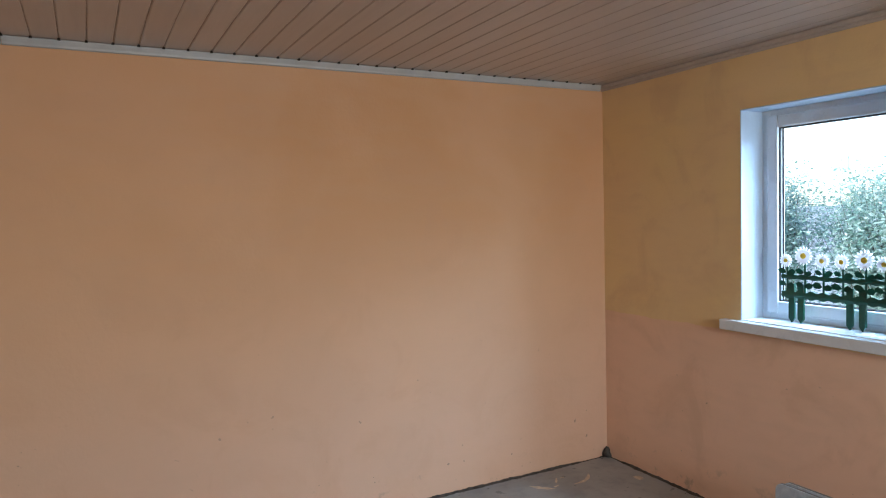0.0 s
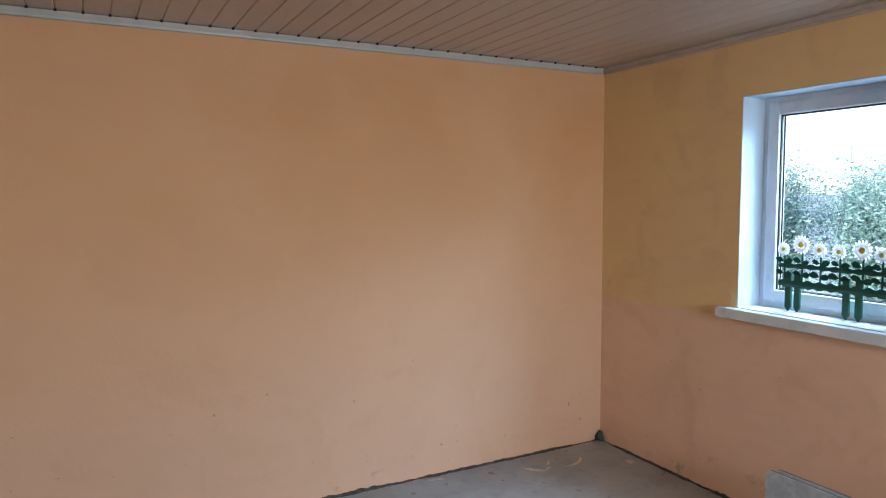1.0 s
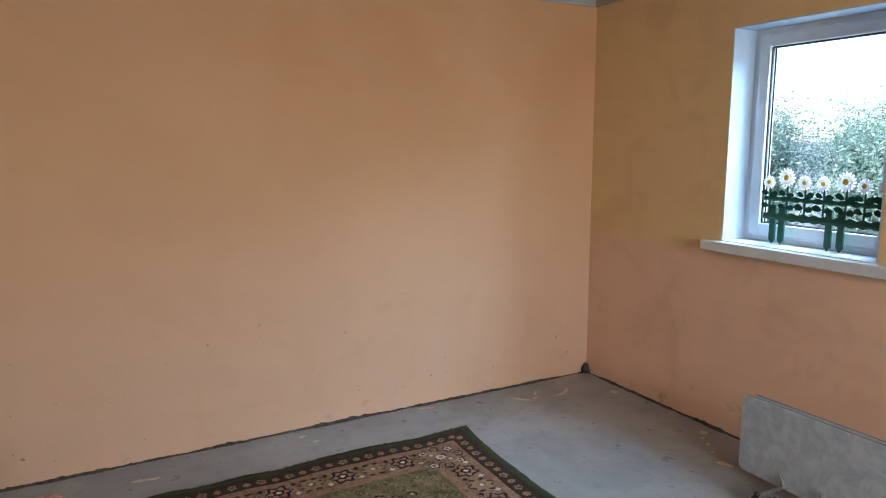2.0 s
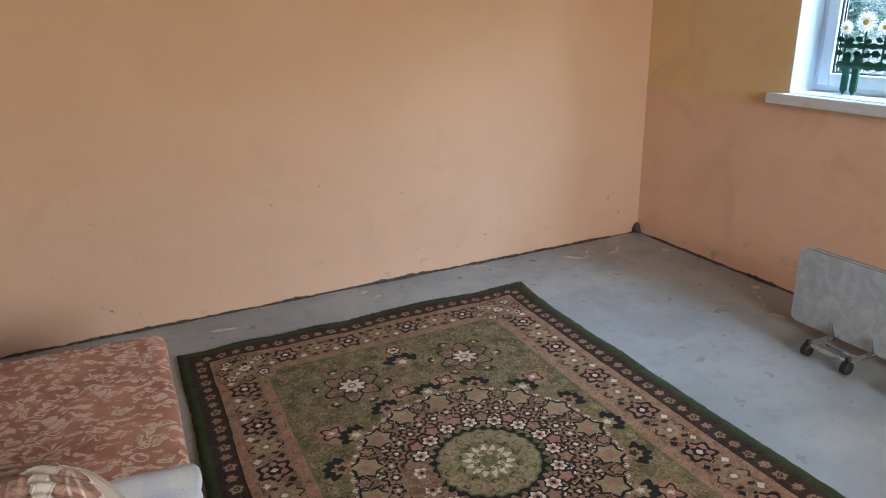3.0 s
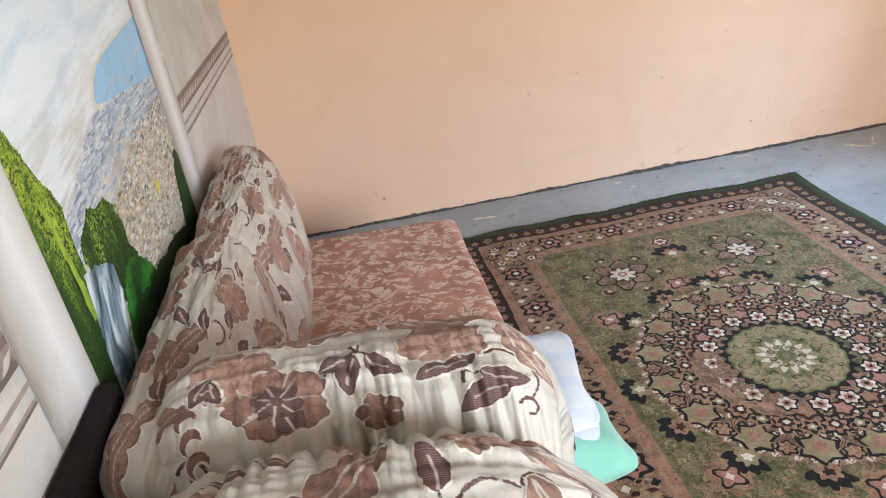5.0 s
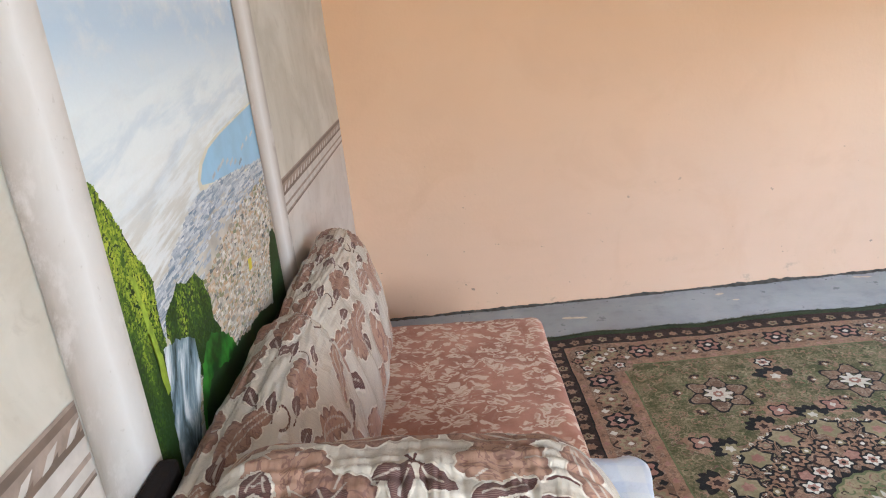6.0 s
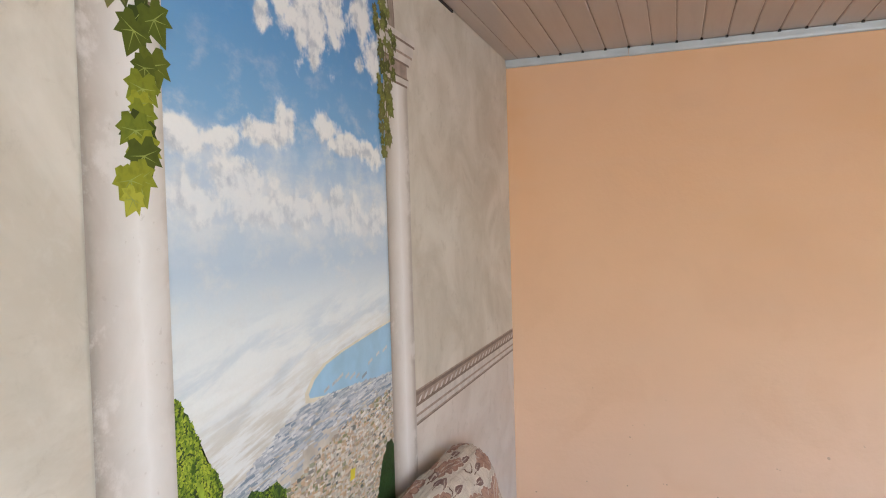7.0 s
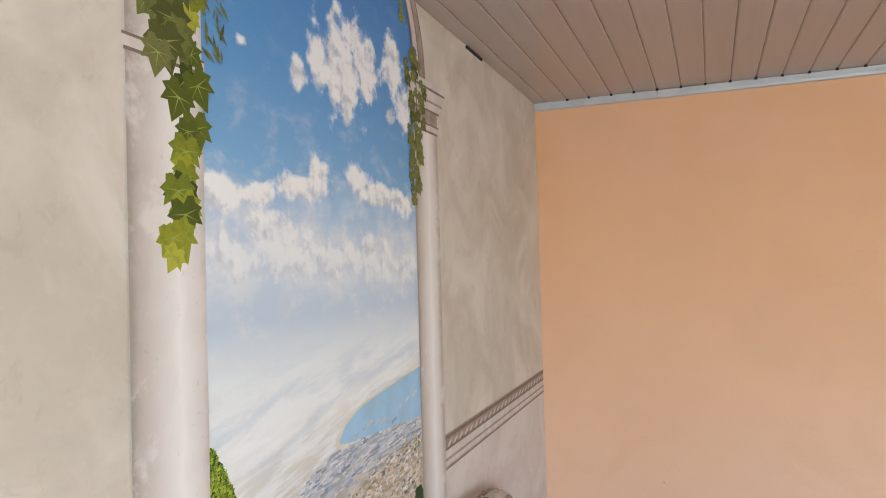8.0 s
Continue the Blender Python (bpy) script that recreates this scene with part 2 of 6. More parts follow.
M_SEAT = seat_print()
M_BASE = mottled("dark_brown_sofa_cloth", (0.10, 0.045, 0.04), 0.2, 14, 200, 0.85, 0.3)
# near-black, painted for the deep shade between sofa and wall
M_GAPSHADE = mottled("near_black_gap_shade", (0.018, 0.014, 0.013), 0.2, 14, 200, 0.95, 0.2, 0.2)
M_MAROON = mottled("maroon_cloth", (0.20, 0.065, 0.065), 0.2, 12, 200, 0.85, 0.3)


def towel(name, c, check=None):
    k = Nodes(name, 0.92, 0.2)
    u = k.uv()
    x, y, _ = k.xyz(u)
    col = k.mix(k.step(k.noise(u, 8, 4), 0.35, 0.7), c, scaled(c, 0.88))
    if check:
        sx = k.step(k.math("SINE", k.math("MULTIPLY", x, 95.0)), 0.2, 0.6)
        sy = k.step(k.math("SINE", k.math("MULTIPLY", y, 70.0)), 0.2, 0.6)
        col = k.mix(k.math("MULTIPLY", k.math("ADD", sx, sy), 0.20), col, check)
    k.color(col)
    k.b.inputs["Sheen Weight"].default_value = 0.4
    k.bump(k.noise(u, 170, 3), 0.6, 0.004)
    return k.m


M_MINT = towel("mint_terry_cloth", (0.25, 0.51, 0.40))
M_WHITE = towel("white_blue_check_cotton", (0.66, 0.67, 0.70), (0.33, 0.42, 0.66))


def rug_pile(name, c, c2, fleck=None, shade=None):
    k = Nodes(name, 0.95, 0.15)
    p = k.obj()
    a = k.noise(p, 13, 5, 0.7)
    f = k.noise(p, 260, 2)
    kn = k.noise(p, 85, 3)
    col = k.mix(k.step(k.math("ADD", k.math("MULTIPLY", a, 0.6), k.math("MULTIPLY", kn, 0.4)), 0.42, 0.6), c, c2)
    if fleck:
        curls = k.step(k.math("ABSOLUTE", k.math("SUBTRACT", k.noise(p, 34, 3, 0.5, 1.5), 0.5)), 0.035, 0.012)
        col = k.mix(k.math("MULTIPLY", curls, k.step(a, 0.36, 0.5, 0.15, 0.8)), col, fleck)
        dots = k.step(k.voro(p, 62).outputs["Distance"], 0.30, 0.20)
        col = k.mix(k.math("MULTIPLY", dots, k.step(k.noise(p, 21, 2), 0.52, 0.60, 0.0, 0.85)), col, shade)
    k.color(k.mix(k.math("MULTIPLY", f, 0.40), col, scaled(c, 0.45)))
    k.b.inputs["Sheen Weight"].default_value = 0.03
    k.bump(k.math("ADD", f, kn), 0.6, 0.004)
    return k.m


R_GREEN = rug_pile("rug_edge_green", (0.027, 0.041, 0.015), (0.044, 0.061, 0.024))
R_FIELD = rug_pile("rug_field_olive", (0.074, 0.078, 0.029), (0.198, 0.154, 0.080), (0.33, 0.24, 0.140), (0.040, 0.060, 0.022))
R_DARK = rug_pile("rug_dark_brown", (0.026, 0.017, 0.014), (0.056, 0.031, 0.025))
R_TAN = rug_pile("rug_rose_tan", (0.270, 0.150, 0.088), (0.385, 0.232, 0.146), (0.146, 0.085, 0.055), (0.122, 0.067, 0.049))
R_BLACK = rug_pile("rug_black", (0.011, 0.011, 0.012), (0.022, 0.019, 0.018))
R_CREAM = rug_pile("rug_cream", (0.56, 0.48, 0.37), (0.70, 0.64, 0.53))
R_SAND = rug_pile("rug_sand", (0.235, 0.185, 0.095), (0.345, 0.275, 0.160))
R_ROSE = rug_pile("rug_rose", (0.281, 0.134, 0.098), (0.403, 0.220, 0.165))
R_BROWN = rug_pile("rug_border_brown", (0.150, 0.086, 0.053), (0.262, 0.156, 0.097), (0.439, 0.329, 0.232), (0.024, 0.018, 0.016))
R_MOSS = rug_pile("rug_moss_line", (0.115, 0.125, 0.052), (0.165, 0.170, 0.080))
RUG_MATS = [R_FIELD, R_GREEN, R_DARK, R_TAN, R_BLACK, R_CREAM, R_SAND, R_ROSE, R_BROWN, R_MOSS]
FIELD, GREEN, DARK, TAN, BLACK, CREAM, SAND, ROSE, BROWN, MOSS = range(10)
M_FRINGE = mottled("grey_green_fringe", (0.12, 0.13, 0.085), 0.3, 30, 200, 0.95, 0.3)


def marble_laminate():
    k = Nodes("grey_marbled_laminate", 0.38, 0.5)
    p = k.obj()
    a = k.noise(p, 9, 6, 0.65, 1.6)
    vein = k.step(k.math("ABSOLUTE", k.math("SUBTRACT", k.noise(p, 5, 5, 0.6, 2.2), 0.5)), 0.03, 0.004)
    col = k.mix(k.step(a, 0.35, 0.65), (0.42, 0.47, 0.53), (0.56, 0.61, 0.66))
    k.color(k.mix(k.math("MULTIPLY", vein, 0.22), col, (0.28, 0.32, 0.37)))
    return k.m


M_MARBLE = marble_laminate()
M_EDGE = mottled("grey_table_edge", (0.20, 0.215, 0.22), 0.1, 10, 60, 0.5, 0)
M_CHROME = mottled("scuffed_chromed_steel", (0.62, 0.63, 0.64), 0.08, 20, 120, 0.28, 0.03, 0.5, 1.0)
M_BLACKP = mottled("black_plastic", (0.02, 0.02, 0.02), 0.2, 30, 120, 0.4, 0.05)
M_FGREEN = mottled("dark_green_plastic", (0.012, 0.085, 0.055), 0.15, 20, 90, 0.35, 0.05)
M_PETAL = mottled("white_plastic_petal", (0.82, 0.80, 0.80), 0.04, 30, 90, 0.45, 0.05)
M_YELLOW = mottled("yellow_plastic", (0.72, 0.52, 0.05), 0.1, 30, 200, 0.5, 0.4)


# mural prints
def mural_sky():
    k = Nodes("mural_sky_print", 0.55, 0.35)
    p = k.obj()
    _, y, z = k.xyz(p)
    t = k.math("DIVIDE", k.math("SUBTRACT", z, 0.75), 1.75)
    tilt = k.math("SUBTRACT", z, k.math("MULTIPLY", k.math("SUBTRACT", y, 1.615), 0.10))
    base = k.ramp(t, [(0.16, (0.56, 0.57, 0.56)), (0.26, (0.76, 0.80, 0.81)), (0.34, (0.86, 0.90, 0.91)), (0.41, (0.78, 0.84, 0.87)), (0.475, (0.50, 0.62, 0.76)), (0.55, (0.56, 0.67, 0.80)), (0.64, (0.22, 0.44, 0.73)), (0.78, (0.11, 0.31, 0.64)), (0.97, (0.065, 0.21, 0.53))])
    flat = k.comb(0.0, y, z)
    n1 = k.noise(flat, 12.0, 9, 0.60, 0.15)
    n2 = k.noise(k.vmath("ADD", flat, (0.0, 0.012, 0.022)), 12.0, 9, 0.60, 0.15)
    mask = None
    for cy, cz, ry, rz in ((2.10, 2.16, 0.10, 0.10), (2.00, 2.18, 0.05, 0.05), (2.14, 2.26, 0.07, 0.06), (2.24, 2.20, 0.06, 0.07), (2.115, 2.07, 0.035, 0.05), (1.91, 2.095, 0.03, 0.035), (2.40, 2.24, 0.07, 0.07), (2.37, 2.09, 0.025, 0.03), (2.46, 2.14, 0.05, 0.06), (1.715, 2.12, 0.022, 0.016),
                           (1.91, 1.855, 0.10, 0.026), (1.985, 1.885, 0.035, 0.040), (2.18, 1.90, 0.055, 0.042), (2.26, 1.865, 0.12, 0.026), (2.42, 1.860, 0.10, 0.028), (1.66, 1.825, 0.08, 0.032), (1.76, 1.83, 0.06, 0.028), (1.81, 1.75, 0.11, 0.045), (1.68, 1.71, 0.07, 0.045), (1.95, 1.69, 0.15, 0.04), (2.22, 1.70, 0.15, 0.045), (2.42, 1.67, 0.12, 0.04)):
        d = k.vmath("LENGTH", k.vmath("MULTIPLY", k.vmath("SUBTRACT", flat, (0, cy, cz)), (0, 1 / ry, 1 / rz)), (0, 0, 0))
        v = k.math("SUBTRACT", 1.0, k.math("MULTIPLY", d, 0.5))
        mask = v if mask is None else k.math("MAXIMUM", mask, v)
    m = k.math("ADD", mask, k.math("MULTIPLY", k.math("SUBTRACT", n1, 0.5), 1.9))
    dens = k.math("MULTIPLY", k.step(m, 0.34, 0.68), k.step(z, 1.66, 1.86, 0.62, 1.0))
    wisps = k.math("MULTIPLY", k.step(k.noise(k.vmath("MULTIPLY", flat, (0, 1.0, 1.7)), 9, 6, 0.65), 0.48, 0.74, 0, 0.62), k.step(z, 2.15, 1.8, 0.12, 1.0))
    body = k.mix(k.step(k.math("SUBTRACT", n1, n2), -0.14, 0.05), (0.55, 0.60, 0.67), (0.88, 0.90, 0.91))
    band = k.math("MULTIPLY", k.step(z, 1.56, 1.68), k.step(z, 1.90, 1.76))
    veil = k.math("MULTIPLY", band, k.step(k.noise(k.vmath("MULTIPLY", flat, (0, 1.0, 1.6)), 7.5, 8, 0.62), 0.36, 0.66, 0.05, 0.75))
    col = k.mix(wisps, base, (0.74, 0.77, 0.79))
    col = k.mix(veil, col, (0.78, 0.82, 0.85))
    col = k.mix(dens, col, body)
    # far shore: pale tilted streaks of hills under the haze
    streak = k.noise(k.comb(0.0, k.math("MULTIPLY", y, 3.0), k.math("MULTIPLY", k.math("SUBTRACT", z, k.math("MULTIPLY", y, 0.17)), 26.0)), 2.2, 6, 0.65)
    land = k.mix(k.step(streak, 0.40, 0.60), (0.60, 0.57, 0.50), (0.82, 0.85, 0.86))
    slope = k.math("SUBTRACT", z, k.math("MULTIPLY", k.math("SUBTRACT", y, 1.615), 0.13))
    sweep = k.noise(k.comb(0.0, k.math("MULTIPLY", y, 2.2), k.math("MULTIPLY", k.math("SUBTRACT", z, k.math("MULTIPLY", y, 0.17)), 10.0)), 1.6, 7, 0.6, 0.4)
    hazy = k.math("MULTIPLY", k.step(sweep, 0.46, 0.64, 0.0, 0.6), k.step(slope, 1.52, 1.36))
    col = k.mix(hazy, col, (0.56, 0.66, 0.76))
    col = k.mix(k.step(slope, 1.38, 1.15, 0.0, 0.9), col, land)
    k.color(k.mix(k.math("MULTIPLY", k.noise(p, 150, 2), 0.10), col, (0.35, 0.38, 0.42)))
    return k.m


M_SKY = mural_sky()


def mural_column(name, y0, y1):
    k = Nodes(name, 0.55, 0.35)
    p = k.obj()
    _, y, z = k.xyz(p)
    u = k.math("DIVIDE", k.math("SUBTRACT", y, y0), y1 - y0)
    n1 = k.noise(k.vmath("MULTIPLY", p, (1, 1, 0.7)), 13, 6, 0.65, 0.6)
    wob = k.math("ADD", u, k.math("MULTIPLY", k.math("SUBTRACT", n1, 0.5), 0.22))
    col = k.ramp(wob, [(0.0, (0.36, 0.325, 0.285)), (0.10, (0.50, 0.46, 0.42)), (0.42, (0.72, 0.70, 0.675)), (0.58, (0.82, 0.81, 0.80)), (0.85, (0.66, 0.63, 0.60)), (1.0, (0.44, 0.40, 0.36))])
    patch = k.step(k.noise(p, 8, 6, 0.7), 0.52, 0.66, 0.0, 0.5)
    col = k.mix(patch, col, (0.78, 0.755, 0.73))
    pits = k.step(k.noise(p, 60, 3), 0.67, 0.74, 0.0, 0.25)
    k.color(k.mix(pits, col, (0.38, 0.33, 0.29)))
    return k.m


M_COL_L = mural_column("mural_column_print", 1.437, 1.615)
M_COL_R = mural_column("mural_slim_column_print", 2.528, 2.70)


def mural_plaster():
    k = Nodes("mural_plaster_print", 0.6, 0.3)
    p = k.obj()
    _, y, z = k.xyz(p)
    a = k.noise(p, 2.6, 6, 0.62, 0.8)
    b = k.noise(p, 17, 6, 0.7, 0.6)
    upper = k.mix(k.step(a, 0.34, 0.68), (0.53, 0.49, 0.415), (0.675, 0.64, 0.57))
    lower = k.mix(k.step(a, 0.34, 0.68), (0.60, 0.54, 0.49), (0.70, 0.65, 0.60))
    col = k.mix(k.step(z, 1.05, 1.06), lower, upper)
    col = k.mix(k.step(b, 0.52, 0.72, 0, 0.45), col, (0.62, 0.59, 0.53))
    col = k.mix(k.step(b, 0.46, 0.30, 0, 0.30), col, (0.38, 0.34, 0.28))
    k.color(col)
    k.bump(b, 0.10, 0.004)
    return k.m


M_PLASTER = mural_plaster()
M_MOULD_D = mottled("mural_moulding_shade_print", (0.20, 0.15, 0.12), 0.2, 20, 90, 0.6, 0)
M_MOULD_M = mottled("mural_moulding_mid_print", (0.35, 0.28, 0.235), 0.25, 26, 90, 0.6, 0)
M_MOULD_L = mottled("mural_moulding_light_print", (0.62, 0.58, 0.54), 0.12, 20, 90, 0.6, 0)


def island_tones(name, tones, rough=0.6):
    k = Nodes(name, rough, 0.3)
    p = k.obj()
    n = len(tones)
    col = k.ramp(k.island(), [(i / (n - 1), c) for i, c in enumerate(tones)])
    k.color(k.mix(k.step(k.noise(p, 70, 4), 0.45, 0.7, 0, 0.28), col, scaled(tones[0], 0.8)))
    return k.m


M_IVY = island_tones("mural_ivy_print", [(0.04, 0.06, 0.010), (0.16, 0.20, 0.018), (0.32, 0.34, 0.025), (0.06, 0.085, 0.012), (0.26, 0.29, 0.025), (0.44, 0.45, 0.05)])
M_IVY2 = island_tones("mural_fine_ivy_print", [(0.07, 0.08, 0.02), (0.15, 0.17, 0.04), (0.20, 0.21, 0.06), (0.12, 0.12, 0.05)])


def shrub_tones():
    k = Nodes("mural_shrub_print", 0.6, 0.3)
    p = k.obj()
    _, _, z = k.xyz(p)
    f = k.math("ADD", k.math("MULTIPLY", k.noise(k.vmath("MULTIPLY", p, (1, 2.0, 0.6)), 8, 5), 1.45), k.math("MULTIPLY", k.island(), 0.34))
    f = k.math("SUBTRACT", k.math("ADD", f, k.step(z, 0.90, 1.24, -0.24, 0.34)), 0.30)
    k.color(k.ramp(k.math("SUBTRACT", f, 0.34), [(0.15, (0.02, 0.05, 0.008)), (0.40, (0.07, 0.14, 0.015)), (0.62, (0.28, 0.38, 0.03)), (0.85, (0.52, 0.58, 0.06))]))
    return k.m


M_BUSH = shrub_tones()
M_BUSHBASE = mottled("mural_shrub_shade_print", (0.022, 0.055, 0.014), 0.4, 18, 90, 0.6, 0)
M_GRASS = mottled("mural_lawn_print", (0.035, 0.16, 0.016), 0.85, 16, 90, 0.6, 0)
M_STEM = mottled("mural_stem_print", (0.14, 0.13, 0.04), 0.2, 30, 90, 0.6, 0)
M_VEIN = mottled("mural_vein_print", (0.30, 0.36, 0.08), 0.2, 30, 90, 0.6, 0)
M_LIME = mottled("mural_lime_leaf_print", (0.32, 0.44, 0.04), 0.3, 40, 120, 0.6, 0)
M_SEA = mottled("mural_sea_print", (0.35, 0.57, 0.77), 0.08, 12, 60, 0.5, 0)
M_SHORE = mottled("mural_shore_print", (0.74, 0.70, 0.58), 0.1, 20, 60, 0.6, 0)
M_TOWNBASE = mottled("mural_town_haze_print", (0.56, 0.525, 0.465), 0.25, 12, 60, 0.6, 0)
M_TOWN = island_tones("mural_town_print", [(0.10, 0.12, 0.12), (0.46, 0.42, 0.38), (0.74, 0.70, 0.63), (0.52, 0.35, 0.20), (0.84, 0.82, 0.78), (0.22, 0.24, 0.12), (0.62, 0.45, 0.30), (0.35, 0.30, 0.26)])
M_TOWNFAR = island_tones("mural_far_town_print", [(0.20, 0.26, 0.35), (0.48, 0.52, 0.58), (0.72, 0.73, 0.74), (0.30, 0.36, 0.45)])


def stream_print():
    k = Nodes("mural_stream_print", 0.5, 0.3)
    p = k.obj()
    _, y, z = k.xyz(p)
    f = k.noise(k.comb(0.0, k.math("MULTIPLY", k.math("SUBTRACT", y, k.math("MULTIPLY", z, 0.45)), 24.0), k.math("MULTIPLY", z, 8.0)), 1.0, 5, 0.6, 0.6)
    k.color(k.ramp(f, [(0.38, (0.04, 0.07, 0.08)), (0.52, (0.24, 0.33, 0.40)), (0.66, (0.78, 0.83, 0.87))]))
    return k.m


M_WATERFALL = stream_print()
M_YSPOT = mottled("mural_yellow_print", (0.72, 0.62, 0.04), 0.1, 20, 60, 0.6, 0)
# leaf tones are paled and blued for the haze outside
M_LEAF_OUT = island_tones("hazed_shrub_leaf", [(0.09, 0.18, 0.14), (0.19, 0.31, 0.26), (0.36, 0.46, 0.43)], 0.6)
M_TWIG = mottled("shrub_twig", (0.11, 0.085, 0.065), 0.2, 10, 60, 0.9, 0.2)
M_SOIL = mottled("pale_frosty_ground", (0.34, 0.36, 0.36), 0.3, 1.5, 40, 0.95, 0.3)
M_FARPANEL = mottled("pale_blue_panel", (0.34, 0.44, 0.50), 0.05, 5, 30, 0.5, 0)

# ---- mesh helpers ----


def shift_to(ob, parent, origin):
    ob.parent = parent
    ob.matrix_parent_inverse = Matrix.Translation(origin).inverted()


def thing(name, origin, label, category, group="", kind=""):
    ob = new(name)
    ob.location = origin
    ob.empty_display_size = 0.05
    ob["origin"] = list(origin)
    return tagged(ob, label, category, group, kind)


def finish(name, bm, mats, parent=None, label="", smooth=False):
    """Links a bmesh in world coordinates as one mesh object, under a thing or a part if given."""
    me = bpy.data.meshes.new(name)
    bm.normal_update()
    bm.to_mesh(me)
    bm.free()
    for m in mats if isinstance(mats, (list, tuple)) else [mats]:
        me.materials.append(m)
    if smooth:
        me.polygons.foreach_set("use_smooth", [True] * len(me.polygons))
    ob = new(name, me)
    if parent is not None:
        o = parent.get("origin")
        if o is not None:
            shift_to(ob, parent, Vector(o))
        else:
            ob.parent = parent
    if label:
        ob["label"] = label
    return ob


def part(name, bm, material, parent, label="", smooth=False):
    return finish(name, bm, material, parent, label, smooth)


def box(bm, lo, hi, bevel=0.0, mi=0):
    vs = [bm.verts.new((x, y, z)) for x in (lo[0], hi[0]) for y in (lo[1], hi[1]) for z in (lo[2], hi[2])]
    fs = [bm.faces.new([vs[i] for i in q]) for q in ((0, 1, 3, 2), (4, 6, 7, 5), (0, 4, 5, 1), (2, 3, 7, 6), (0, 2, 6, 4), (1, 5, 7, 3))]
    for f in fs:
        f.material_index = mi
    if bevel:
        es = list({e for f in fs for e in f.edges})
        bmesh.ops.bevel(bm, geom=es, offset=bevel, segments=2, affect="EDGES", profile=0.6)
    return bm


def boxed(lo, hi, bevel=0.0):
    return box(bmesh.new(), lo, hi, bevel)


def tube(bm, pts, r, sides=10, caps=True):
    """A round bar along points; r one radius or one per point."""
    rings = []
    n = len(pts)
    pts = [Vector(p) for p in pts]
    for i, p in enumerate(pts):
        d = (pts[min(i + 1, n - 1)] - pts[max(i - 1, 0)]).normalized()
        a = d.orthogonal().normalized() if i == 0 else (a - d * a.dot(d)).normalized()
        b = d.cross(a)
        rr = r[i] if isinstance(r, (list, tuple)) else r
        rings.append([bm.verts.new(p + (a * math.cos(2 * math.pi * j / sides) + b * math.sin(2 * math.pi * j / sides)) * rr) for j in range(sides)])
    for r0, r1 in zip(rings, rings[1:]):
        for j in range(sides):
            bm.faces.new((r0[j], r0[(j + 1) % sides], r1[(j + 1) % sides], r1[j]))
    if caps:
        bm.faces.new(rings[0][::-1])
        bm.faces.new(rings[-1])
    return bm


def surface(name, f, nu, nv, mats, parent=None, label="", su=1.0, sv=1.0, wrap_v=False, close_u=False, shift=0.0):
    """A smooth grid surface f(u, v), u and v in 0..1, with UVs in metres (su by sv)."""
    bm = bmesh.new()
    lay = bm.loops.layers.uv.new("UVMap")
    cols = nv if wrap_v else nv + 1
    g = [[bm.verts.new(f(i / nu, j / nv)) for j in range(cols)] for i in range(nu + 1)]
    for i in range(nu):
        for j in range(nv):
            jj = (j + 1) % cols
            q = bm.faces.new((g[i][j], g[i + 1][j], g[i + 1][jj], g[i][jj]))
            for lp, (a, b) in zip(q.loops, ((i, j), (i + 1, j), (i + 1, j + 1), (i, j + 1))):
                lp[lay].uv = (a / nu * su + shift, b / nv * sv + shift * 0.37)
    if close_u:
        bm.faces.new([v for v in g[0]])
        bm.faces.new([v for v in g[-1][::-1]])
    bmesh.ops.recalc_face_normals(bm, faces=bm.faces)
    return finish(name, bm, mats, parent, label, smooth=True)


def nz(x, y=0.0, z=0.0, s=1.0):
    return noise.noise(Vector((x * s, y * s, z * s)))


def poly(bm, pts, mi=0):
    f = bm.faces.new([bm.verts.new(p) for p in pts])
    f.material_index = mi
    return f


# ---- structure ----
T = 0.36


def wall_with_hole(name, axis, at, thick, a0, a1, z1, hole, mat, label):
    """A wall of real thickness along x or y, with one opening (a-low, a-high, z-low, z-high) cut through."""
    bm = bmesh.new()
    cells = []
    if hole:
        h0, h1, k0, k1 = hole
        cells = [(a0, h0, 0, z1), (h1, a1, 0, z1), (h0, h1, 0, k0), (h0, h1, k1, z1)]
    else:
        cells = [(a0, a1, 0, z1)]
    for c0, c1, b0, b1 in cells:
        lo = (at, c0, b0) if axis == "y" else (c0, at, b0)
        hi = (at + thick, c1, b1) if axis == "y" else (c1, at + thick, b1)
        box(bm, tuple(min(p, q) for p, q in zip(lo, hi)), tuple(max(p, q) for p, q in zip(lo, hi)))
    bmesh.ops.remove_doubles(bm, verts=bm.verts, dist=1e-5)
    return tagged(finish(name, bm, mat), label, "wall", kind="structure")


WY0, WY1, WZ0, WZ1 = 2.21, 3.03, 1.062, 2.175
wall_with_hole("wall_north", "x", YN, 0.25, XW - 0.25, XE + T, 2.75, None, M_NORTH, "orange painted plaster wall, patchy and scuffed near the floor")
wall_with_hole("wall_east", "y", XE, T, YS, YN, 2.75, (WY0, WY1, WZ0, WZ1), M_EAST, "plaster wall, ochre above and pinkish orange below, with a window")
wall_with_hole("wall_west", "y", XW, -0.25, YS, YN, 2.75, None, M_PLASTER, "wall papered with a beige plaster-look photo mural")
wall_with_hole("wall_south", "x", YS, -0.25, XW - 0.25, XE + T, 2.75, (1.35, 3.5, 0.95, 2.3), M_NORTH, "orange painted plaster wall with a wide window")

